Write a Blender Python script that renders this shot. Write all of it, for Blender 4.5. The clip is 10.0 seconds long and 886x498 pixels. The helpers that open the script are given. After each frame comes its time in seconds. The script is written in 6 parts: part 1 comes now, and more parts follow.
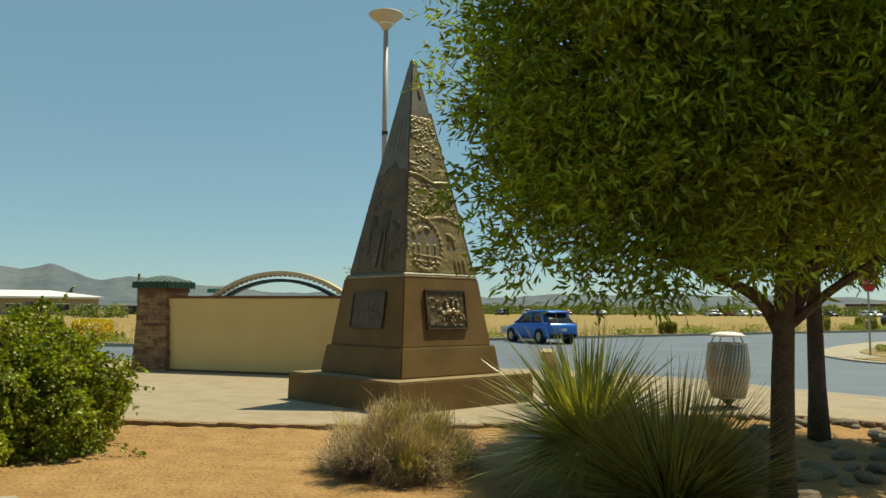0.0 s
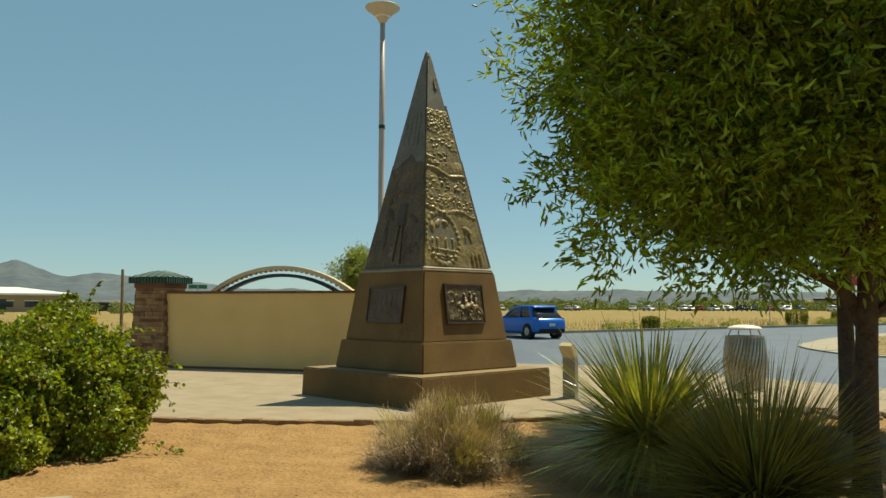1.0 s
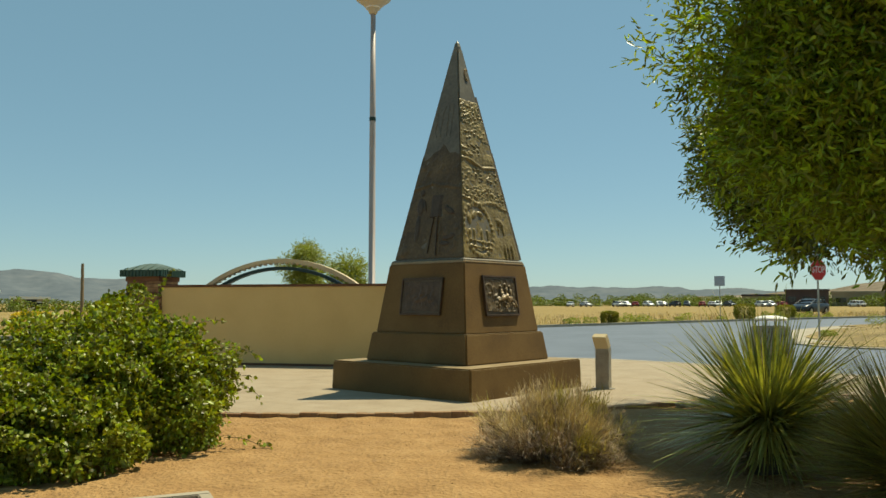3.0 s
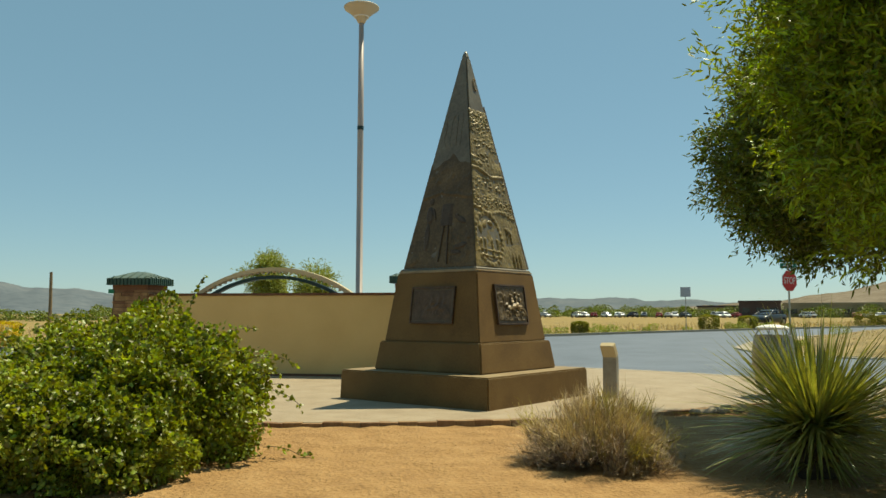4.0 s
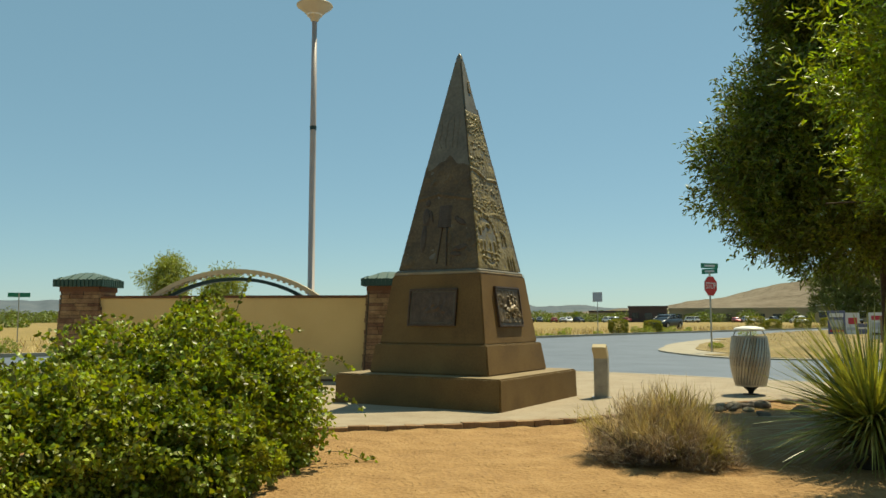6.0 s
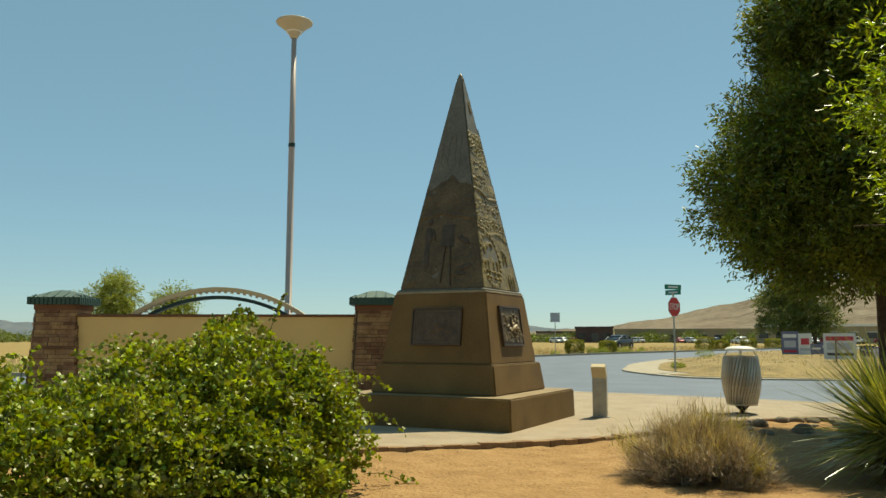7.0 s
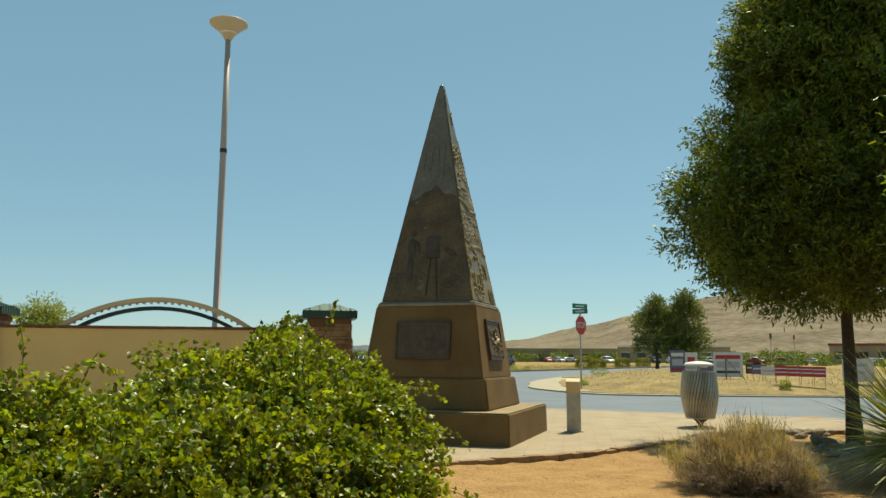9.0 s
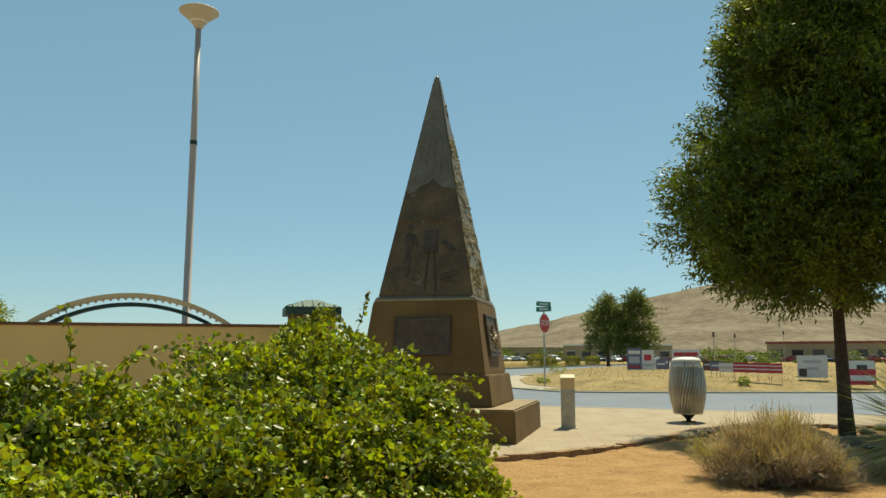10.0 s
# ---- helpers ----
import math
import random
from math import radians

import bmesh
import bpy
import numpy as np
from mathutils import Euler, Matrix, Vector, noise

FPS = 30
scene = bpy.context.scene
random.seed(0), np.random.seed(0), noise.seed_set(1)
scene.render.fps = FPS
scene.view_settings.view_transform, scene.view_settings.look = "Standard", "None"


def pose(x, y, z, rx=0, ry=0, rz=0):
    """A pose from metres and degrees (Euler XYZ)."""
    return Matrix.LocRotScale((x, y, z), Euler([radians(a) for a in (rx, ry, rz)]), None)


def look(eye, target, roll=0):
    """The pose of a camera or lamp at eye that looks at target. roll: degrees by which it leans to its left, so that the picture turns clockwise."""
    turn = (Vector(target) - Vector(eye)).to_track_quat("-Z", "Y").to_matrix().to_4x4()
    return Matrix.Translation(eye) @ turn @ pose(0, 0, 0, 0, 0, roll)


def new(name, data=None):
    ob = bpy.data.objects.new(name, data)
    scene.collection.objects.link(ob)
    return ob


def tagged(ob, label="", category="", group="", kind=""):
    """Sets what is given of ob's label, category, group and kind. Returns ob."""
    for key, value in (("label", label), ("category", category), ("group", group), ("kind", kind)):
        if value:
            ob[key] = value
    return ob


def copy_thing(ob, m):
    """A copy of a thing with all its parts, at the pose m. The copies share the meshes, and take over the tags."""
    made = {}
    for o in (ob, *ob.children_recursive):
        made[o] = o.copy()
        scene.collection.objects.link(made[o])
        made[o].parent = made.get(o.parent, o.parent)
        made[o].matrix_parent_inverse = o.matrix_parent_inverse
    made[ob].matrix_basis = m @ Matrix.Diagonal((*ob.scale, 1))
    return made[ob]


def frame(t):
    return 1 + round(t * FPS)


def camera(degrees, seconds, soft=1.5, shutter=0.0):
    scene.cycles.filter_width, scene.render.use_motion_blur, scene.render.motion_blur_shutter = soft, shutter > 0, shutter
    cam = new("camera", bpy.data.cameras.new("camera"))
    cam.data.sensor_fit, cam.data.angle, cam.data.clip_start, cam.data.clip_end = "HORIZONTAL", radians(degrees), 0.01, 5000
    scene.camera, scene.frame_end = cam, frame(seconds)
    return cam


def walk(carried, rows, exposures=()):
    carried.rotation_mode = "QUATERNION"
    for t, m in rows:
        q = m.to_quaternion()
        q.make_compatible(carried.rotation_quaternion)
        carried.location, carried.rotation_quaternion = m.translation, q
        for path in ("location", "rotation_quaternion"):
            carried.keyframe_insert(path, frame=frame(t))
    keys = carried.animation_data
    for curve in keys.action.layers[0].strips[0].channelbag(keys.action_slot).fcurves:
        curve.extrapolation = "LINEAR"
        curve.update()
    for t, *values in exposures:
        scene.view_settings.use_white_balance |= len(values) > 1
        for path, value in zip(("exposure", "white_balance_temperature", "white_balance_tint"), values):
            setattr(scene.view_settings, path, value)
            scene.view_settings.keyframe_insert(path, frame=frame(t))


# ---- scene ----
cam = camera(57.8, 10.0)
PATH = [
    (0, (-0.16, -0.143, 1.396), (-0.136, 1.851, 1.549), 0.30),
    (0.5, (-0.495, -0.115, 1.399), (-0.433, 1.879, 1.546), 0.06),
    (1, (-0.851, -0.018, 1.369), (-0.757, 1.975, 1.512), 0.11),
    (1.5, (-1.207, 0.019, 1.363), (-1.083, 2.01, 1.5), -0.03),
    (2, (-1.591, 0.049, 1.341), (-1.427, 2.037, 1.474), 0.02),
    (2.5, (-1.959, 0.124, 1.318), (-1.749, 2.109, 1.445), -0.03),
    (4, (-3.127, 0.301, 1.27), (-2.768, 2.262, 1.431), 0.04),
    (4.5, (-3.485, 0.41, 1.257), (-3.062, 2.358, 1.417), 0.00),
    (5, (-3.857, 0.515, 1.243), (-3.372, 2.45, 1.397), -0.15),
    (6.5, (-5.017, 0.895, 1.217), (-4.339, 2.767, 1.413), 0.05),
    (7, (-5.413, 1.072, 1.211), (-4.675, 2.918, 1.435), 0.05),
    (7.5, (-5.797, 1.277, 1.193), (-5.0, 3.095, 1.438), 0.11),
    (8, (-6.189, 1.488, 1.193), (-5.324, 3.272, 1.454), 0.16),
    (8.5, (-6.549, 1.734, 1.166), (-5.602, 3.475, 1.437), 0.22),
    (9, (-6.833, 2.049, 1.131), (-5.809, 3.745, 1.402), 0.27),
    (9.5, (-7.123, 2.353, 1.108), (-6.033, 4.008, 1.376), 0.27),
    (10, (-7.36, 2.66, 1.083), (-6.221, 4.282, 1.353), 0.02),
]
walk(cam, [(t, look(eye, target, roll)) for t, eye, target, roll in PATH], [(0.0, 0.32, 6850, -3), (4.0, 0.36, 6850, -3), (10.0, 0.46, 6850, -3)])

# ---- light ----
SUN_DIR = Vector((2.36, 1.31, 5.42)).normalized()
sun_data = bpy.data.lights.new("sun", "SUN")
sun_data.energy, sun_data.angle, sun_data.color = 5.0, radians(0.53), (1.0, 0.88, 0.70)
sun = new("sun", sun_data)
sun.matrix_world = look(SUN_DIR * 60, (0, 0, 0))
world = bpy.data.worlds.new("sky")
scene.world = world
world.use_nodes = True
wn = world.node_tree
sky = wn.nodes.new("ShaderNodeTexSky")
sky.sky_type, sky.sun_disc = "NISHITA", False
sky.sun_elevation = math.asin(SUN_DIR.z)
sky.sun_rotation = math.atan2(SUN_DIR.x, SUN_DIR.y)
sky.altitude, sky.air_density, sky.dust_density, sky.ozone_density = 150, 0.84, 0.2, 1.15
wn.nodes["Background"].inputs["Strength"].default_value = 0.092
haze = wn.nodes.new("ShaderNodeMix")  # thin even summer haze over the whole sky
haze.data_type = "RGBA"
haze.inputs[0].default_value = 0.55
haze.inputs["B"].default_value = (1.8, 3.3, 4.2, 1)
wn.links.new(sky.outputs[0], haze.inputs["A"])
wn.links.new(haze.outputs["Result"], wn.nodes["Background"].inputs["Color"])

# ---- materials ----


def material(name, colors, rough=0.8, metal=0.0, scale=6.0, fine=60.0, bump=0.15, bump_fine=True, spec=0.3, island=0.0, rand=0.0, translucent=0.0, depth=0.02):
    """A procedural surface: colours blended by two scales of noise, with fine relief, and tints that vary from piece to piece."""
    m = bpy.data.materials.new(name)
    m.use_nodes = True
    t = m.node_tree
    b = t.nodes["Principled BSDF"]
    co = t.nodes.new("ShaderNodeTexCoord")
    n1, n2 = t.nodes.new("ShaderNodeTexNoise"), t.nodes.new("ShaderNodeTexNoise")
    n1.inputs["Scale"].default_value, n2.inputs["Scale"].default_value = scale, fine
    n1.inputs["Detail"].default_value, n2.inputs["Detail"].default_value = 5, 3
    for n in (n1, n2):
        t.links.new(co.outputs["Object"], n.inputs["Vector"])
    mix = t.nodes.new("ShaderNodeMath")
    mix.operation = "MULTIPLY_ADD"
    mix.inputs[1].default_value = 0.45
    half = t.nodes.new("ShaderNodeMath")
    half.operation = "MULTIPLY"
    half.inputs[1].default_value = 0.55
    t.links.new(n1.outputs[0], half.inputs[0])
    t.links.new(n2.outputs[0], mix.inputs[0])
    t.links.new(half.outputs[0], mix.inputs[2])
    ramp = t.nodes.new("ShaderNodeValToRGB")
    e = ramp.color_ramp.elements
    spots = np.linspace(0.32, 0.68, len(colors))
    e[0].position, e[1].position = spots[0], spots[-1]
    e[0].color, e[1].color = (*colors[0], 1), (*colors[-1], 1)
    for p, c in list(zip(spots, colors))[1:-1]:
        x = e.new(p)
        x.color = (*c, 1)
    t.links.new(mix.outputs[0], ramp.inputs[0])
    color = ramp.outputs[0]
    if island or rand:
        hsv = t.nodes.new("ShaderNodeHueSaturation")
        source = t.nodes.new("ShaderNodeNewGeometry").outputs["Random Per Island"] if island else t.nodes.new("ShaderNodeObjectInfo").outputs["Random"]
        amount = island or rand
        for key, lo, hi in (("Value", 1 - amount, 1 + amount), ("Hue", 0.5 - 0.04 * amount, 0.5 + 0.04 * amount)):
            r = t.nodes.new("ShaderNodeMapRange")
            r.inputs[3].default_value, r.inputs[4].default_value = lo, hi
            t.links.new(source, r.inputs[0])
            t.links.new(r.outputs[0], hsv.inputs[key])
        t.links.new(color, hsv.inputs["Color"])
        color = hsv.outputs[0]
    t.links.new(color, b.inputs["Base Color"])
    b.inputs["Roughness"].default_value, b.inputs["Metallic"].default_value = rough, metal
    b.inputs["Specular IOR Level"].default_value = spec
    if bump:
        bn = t.nodes.new("ShaderNodeBump")
        bn.inputs["Strength"].default_value, bn.inputs["Distance"].default_value = bump, depth
        t.links.new((mix if bump_fine else n1).outputs[0], bn.inputs["Height"])
        t.links.new(bn.outputs[0], b.inputs["Normal"])
    if translucent:
        tr, ms = t.nodes.new("ShaderNodeBsdfTranslucent"), t.nodes.new("ShaderNodeMixShader")
        ms.inputs[0].default_value = translucent
        warm = t.nodes.new("ShaderNodeMix")
        warm.data_type, warm.blend_type = "RGBA", "MULTIPLY"
        warm.inputs[0].default_value = 1.0
        warm.inputs["B"].default_value = (1.9, 1.8, 0.45, 1)
        t.links.new(color, warm.inputs["A"])
        t.links.new(warm.outputs["Result"], tr.inputs["Color"])
        t.links.new(b.outputs[0], ms.inputs[1])
        t.links.new(tr.outputs[0], ms.inputs[2])
        t.links.new(ms.outputs[0], t.nodes["Material Output"].inputs["Surface"])
    return m


SAND = material("sand", [(0.224, 0.124, 0.046), (0.305, 0.178, 0.068), (0.373, 0.229, 0.095)], 0.95, scale=3.0, fine=26, bump=1.0, depth=0.08)
GRASS = material("dry_grass", [(0.148, 0.104, 0.031), (0.244, 0.173, 0.055), (0.311, 0.229, 0.081)], 0.95, scale=0.35, fine=6, bump=0.5, depth=0.1)
DRYTURF = material("dry_turf", [(0.115, 0.085, 0.036), (0.225, 0.165, 0.067), (0.34, 0.255, 0.105)], 0.95, scale=0.9, fine=7, bump=0.6, depth=0.08)
# bluish grey: the sky's sheen on the street is put into the colour
ASPHALT = material("asphalt", [(0.085, 0.101, 0.124), (0.115, 0.134, 0.165), (0.142, 0.163, 0.198)], 0.6, scale=0.6, fine=120, bump=0.2, depth=0.01)
CONCRETE = material("concrete", [(0.261, 0.221, 0.159), (0.323, 0.281, 0.208), (0.369, 0.325, 0.248)], 0.85, scale=1.5, fine=60, bump=0.15)
PAVER = material("paver", [(0.242, 0.186, 0.121), (0.308, 0.246, 0.166), (0.352, 0.291, 0.208)], 0.85, scale=2.0, fine=40, bump=0.2)
EDGING = material("edging_brick", [(0.160, 0.092, 0.044), (0.240, 0.144, 0.072), (0.296, 0.184, 0.096)], 0.9, scale=3, fine=40, bump=0.4, rand=0.2)
STUCCO = material("stucco", [(0.57, 0.385, 0.155), (0.63, 0.435, 0.18), (0.67, 0.47, 0.20)], 0.9, scale=1.2, fine=90, bump=0.25, depth=0.01)
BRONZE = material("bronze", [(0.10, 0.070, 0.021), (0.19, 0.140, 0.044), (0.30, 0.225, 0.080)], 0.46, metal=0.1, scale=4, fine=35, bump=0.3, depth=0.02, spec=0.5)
BRONZE_BROWN = material("deep_brown_bronze", [(0.050, 0.032, 0.013), (0.095, 0.064, 0.026), (0.145, 0.10, 0.043)], 0.5, metal=0.1, scale=4, fine=30, bump=0.3, depth=0.02, spec=0.4)
PATINA = material("grey_bronze", [(0.085, 0.073, 0.050), (0.135, 0.118, 0.082), (0.185, 0.165, 0.118)], 0.48, metal=0.12, scale=3, fine=22, bump=0.2, spec=0.5)
PEDESTAL = material("brown_plaster", [(0.098, 0.055, 0.016), (0.145, 0.084, 0.025), (0.185, 0.112, 0.036)], 0.72, scale=2.0, fine=60, bump=0.15, depth=0.01)
BRONZE_DARK = material("dark_brown_bronze", [(0.06, 0.043, 0.024), (0.10, 0.072, 0.04), (0.135, 0.10, 0.056)], 0.5, metal=0.25, scale=5, fine=40, bump=0.2, spec=0.5)
LEAF_OLIVE = material("olive_leaf", [(0.17, 0.20, 0.055), (0.28, 0.31, 0.09)], 0.6, scale=0.8, fine=9, bump=0.1, island=0.35, translucent=0.3)
# worn bronze, coloured bright tan to paint highlights on edges and relief
BRONZE_HIGHLIGHT = material("worn_highlight_bronze", [(0.24, 0.165, 0.085), (0.33, 0.24, 0.13), (0.42, 0.32, 0.18)], 0.5, metal=0.15, scale=5, fine=40, bump=0.1, spec=0.5)
# brown plaster paled to carry the sun on the monument's upper faces
PLASTER_SUNLIT = material("sunlit_plaster", [(0.17, 0.118, 0.055), (0.23, 0.165, 0.08), (0.29, 0.215, 0.115)], 0.7, scale=2.5, fine=50, bump=0.15, spec=0.4)
PLAQUE = material("dark_bronze", [(0.05, 0.028, 0.014), (0.085, 0.05, 0.025), (0.125, 0.078, 0.042)], 0.45, metal=0.35, scale=9, fine=70, bump=0.3, spec=0.5)
DARKCAST = material("dark_cast_bronze", [(0.040, 0.028, 0.017), (0.062, 0.044, 0.027), (0.088, 0.064, 0.038)], 0.55, metal=0.1, scale=7, fine=40, bump=0.3, spec=0.4)
STONE = material("ledge_stone", [(0.12, 0.065, 0.035), (0.22, 0.125, 0.065), (0.32, 0.20, 0.11)], 0.9, scale=5, fine=45, bump=0.5, rand=0.35)
MORTAR = material("mortar", [(0.06, 0.045, 0.03), (0.10, 0.075, 0.05)], 0.95)
COPING = material("coping_brick", [(0.11, 0.055, 0.03), (0.18, 0.09, 0.05)], 0.9, scale=4)
GREENMETAL = material("green_metal", [(0.018, 0.05, 0.036), (0.03, 0.07, 0.05)], 0.4, metal=0.2, scale=3, bump=0.05, spec=0.5)
GREENLIGHT = material("green_roof_metal", [(0.12, 0.155, 0.11), (0.17, 0.205, 0.15)], 0.35, metal=0.3, scale=3, bump=0.05, spec=0.5)
TANPAINT = material("tan_painted_steel", [(0.50, 0.40, 0.23), (0.58, 0.47, 0.28)], 0.5, scale=3, bump=0.05)
DARKGREEN = material("dark_green_steel", [(0.015, 0.035, 0.03), (0.025, 0.05, 0.042)], 0.45, scale=3, bump=0.05)
POLEPAINT = material("pole_paint", [(0.34, 0.29, 0.27), (0.41, 0.36, 0.33)], 0.5, metal=0.1, scale=2, bump=0.05)
LAMPPAINT = material("lamp_paint", [(0.50, 0.42, 0.30), (0.58, 0.50, 0.36)], 0.5, scale=3, bump=0.05)
STEEL = material("galvanised_steel", [(0.27, 0.25, 0.21), (0.38, 0.35, 0.29), (0.46, 0.43, 0.36)], 0.36, metal=0.7, scale=8, fine=60, bump=0.08, spec=0.5)
BINDARK = material("bin_inside", [(0.012, 0.012, 0.012), (0.03, 0.03, 0.028)], 0.8)
WHITEPAINT = material("white_paint", [(0.72, 0.70, 0.64), (0.82, 0.80, 0.74)], 0.45, scale=4, bump=0.05)
LEAF_VINE = material("vine_leaf", [(0.066, 0.082, 0.009), (0.169, 0.197, 0.017), (0.329, 0.339, 0.050)], 0.40, scale=2.0, fine=20, bump=0.1, island=0.65, translucent=0.3, spec=0.35)
LEAF_TREE = material("tree_leaf", [(0.095, 0.136, 0.011), (0.187, 0.244, 0.019), (0.311, 0.361, 0.043)], 0.36, scale=1.2, fine=14, bump=0.1, island=0.6, translucent=0.36, spec=0.4)
LEAF_DEEP = material("deep_green_leaf", [(0.058, 0.083, 0.008), (0.111, 0.143, 0.014), (0.273, 0.298, 0.039)], 0.45, scale=1.4, fine=12, bump=0.1, island=0.6, translucent=0.2, spec=0.45)
LEAF_FAR = material("far_leaf", [(0.085, 0.105, 0.025), (0.18, 0.20, 0.05)], 0.6, scale=1.2, fine=9, bump=0.1, island=0.35, translucent=0.2)
BARK = material("bark", [(0.045, 0.032, 0.022), (0.085, 0.06, 0.04), (0.12, 0.09, 0.06)], 0.95, scale=8, fine=40, bump=0.9, depth=0.03)
BLADE = material("yucca_blade", [(0.133, 0.152, 0.034), (0.258, 0.267, 0.067), (0.419, 0.400, 0.143)], 0.32, scale=3, fine=30, bump=0.05, island=0.35, translucent=0.2, spec=0.5)
BLADE_DRY = material("dry_blade", [(0.12, 0.10, 0.035), (0.20, 0.18, 0.06), (0.30, 0.25, 0.10)], 0.6, scale=3, fine=30, bump=0.05, island=0.4, translucent=0.25)
BLADE_OLIVE = material("olive_blade", [(0.13, 0.115, 0.03), (0.23, 0.20, 0.06), (0.36, 0.30, 0.11)], 0.55, scale=3, fine=30, bump=0.05, island=0.4, translucent=0.25)
TWIG_GREY = material("grey_twig", [(0.150, 0.103, 0.072), (0.270, 0.201, 0.143), (0.400, 0.319, 0.231)], 0.9, scale=3, fine=30, bump=0.1, island=0.6, translucent=0.08)
TWIG = material("sage_twig", [(0.270, 0.192, 0.116), (0.420, 0.322, 0.203), (0.580, 0.468, 0.313)], 0.85, scale=3, fine=30, bump=0.1, island=0.4, translucent=0.15)
SAGELEAF = material("sage_leaf", [(0.20, 0.165, 0.05), (0.31, 0.26, 0.085), (0.42, 0.345, 0.125)], 0.8, scale=3, fine=30, bump=0.1, island=0.35, translucent=0.25)
WOODY = material("woody_stem", [(0.05, 0.04, 0.028), (0.11, 0.085, 0.055)], 0.95, scale=9, bump=0.4)
# the distance haze is mixed into these blue-grey colours
MOUNTAIN = material("hazed_mountain", [(0.085, 0.105, 0.125), (0.115, 0.135, 0.152), (0.15, 0.165, 0.175)], 1.0, scale=0.004, fine=0.03, bump=0, spec=0)
# the hill's brown is greyed, a little air haze put into the colour
HILL = material("dry_hill", [(0.107, 0.087, 0.064), (0.175, 0.145, 0.109), (0.242, 0.209, 0.159)], 1.0, scale=0.02, fine=0.16, bump=0.6, depth=6, spec=0)
ROCK = material("boulder_rock", [(0.120, 0.096, 0.068), (0.208, 0.168, 0.120), (0.288, 0.240, 0.176)], 0.95, scale=5, fine=40, bump=0.6, rand=0.25)


def stamped(m, wide, high, gap):
    """Adds shallow stamped joints to a paving material."""
    t = m.node_tree
    br, co, bump = t.nodes.new("ShaderNodeTexBrick"), t.nodes.new("ShaderNodeTexCoord"), t.nodes.new("ShaderNodeBump")
    br.inputs["Scale"].default_value, br.inputs["Brick Width"].default_value, br.inputs["Row Height"].default_value = 1.0, wide, high
    br.inputs["Mortar Size"].default_value, br.inputs["Mortar Smooth"].default_value = gap, 0.6
    br.inputs["Color1"].default_value, br.inputs["Color2"].default_value, br.inputs["Mortar"].default_value = (1, 1, 1, 1), (0.86, 0.85, 0.84, 1), (0.68, 0.64, 0.60, 1)
    spin = t.nodes.new("ShaderNodeMapping")
    spin.inputs["Rotation"].default_value = (0, 0, 0.7)
    t.links.new(co.outputs["Object"], spin.inputs["Vector"])
    t.links.new(spin.outputs[0], br.inputs["Vector"])
    b = t.nodes["Principled BSDF"]
    mix = t.nodes.new("ShaderNodeMix")
    mix.data_type, mix.blend_type = "RGBA", "MULTIPLY"
    mix.inputs[0].default_value = 0.3
    old = b.inputs["Base Color"].links[0].from_socket
    t.links.new(old, mix.inputs["A"])
    t.links.new(br.outputs["Color"], mix.inputs["B"])
    t.links.new(mix.outputs["Result"], b.inputs["Base Color"])
    bump.inputs["Strength"].default_value, bump.inputs["Distance"].default_value, bump.invert = 0.5, 0.01, True
    t.links.new(br.outputs["Fac"], bump.inputs["Height"])
    t.links.new(b.inputs["Normal"].links[0].from_socket, bump.inputs["Normal"])
    t.links.new(bump.outputs[0], b.inputs["Normal"])


stamped(PAVER, 0.46, 0.30, 0.012)

# ---- building helpers ----


def mesh_from(name, verts, faces, mat=None, smooth=False):
    me = bpy.data.meshes.new(name)
    me.from_pydata([tuple(v) for v in verts], [], [tuple(f) for f in faces])
    if mat:
        me.materials.append(mat)
    if smooth:
        me.polygons.foreach_set("use_smooth", [True] * len(me.polygons))
    me.update()
    return me


def mesh_bm(name, bm, mat=None, smooth=False):
    bmesh.ops.recalc_face_normals(bm, faces=bm.faces)
    me = bpy.data.meshes.new(name)
    bm.to_mesh(me)
    bm.free()
    if mat:
        me.materials.append(mat)
    if smooth:
        me.polygons.foreach_set("use_smooth", [True] * len(me.polygons))
    return me


def part(name, shape, mat, parent, label="", smooth=False):
    """One mesh object under a thing or a part; shape is a bmesh or a mesh in the parent's space."""
    me = mesh_bm(name, shape, mat, smooth) if isinstance(shape, bmesh.types.BMesh) else shape
    if not me.materials and mat:
        me.materials.append(mat)
    ob = new(name, me)
    ob.parent = parent
    return tagged(ob, label)


def thing(name, m, label, category, group="", kind=""):
    ob = new(name)
    ob.matrix_basis = m
    return tagged(ob, label, category, group, kind)


def solid(name, shape, mat, label, category="", group="", kind="", m=None, smooth=False):
    """A top-level thing of one mesh."""
    me = mesh_bm(name, shape, mat, smooth) if isinstance(shape, bmesh.types.BMesh) else shape
    if not me.materials and mat:
        me.materials.append(mat)
    ob = new(name, me)
    if m is not None:
        ob.matrix_basis = m
    return tagged(ob, label, category, group, kind)


def box(sx, sy, sz, at=(0, 0, 0), bevel=0.0, bm=None, m=None):
    """A box of that size, standing on at."""
    own = bmesh.new()
    bmesh.ops.create_cube(own, size=1)
    bmesh.ops.scale(own, vec=(sx, sy, sz), verts=own.verts)
    if bevel:
        bmesh.ops.bevel(own, geom=own.edges[:], offset=bevel, segments=2, affect="EDGES")
    bmesh.ops.translate(own, vec=(at[0], at[1], at[2] + sz / 2), verts=own.verts)
    if m is not None:
        bmesh.ops.transform(own, matrix=m, verts=own.verts)
    if bm is None:
        return own
    join(bm, own)
    return bm


def join(bm, other):
    me = bpy.data.meshes.new("tmp")
    other.to_mesh(me)
    other.free()
    bm.from_mesh(me)
    bpy.data.meshes.remove(me)


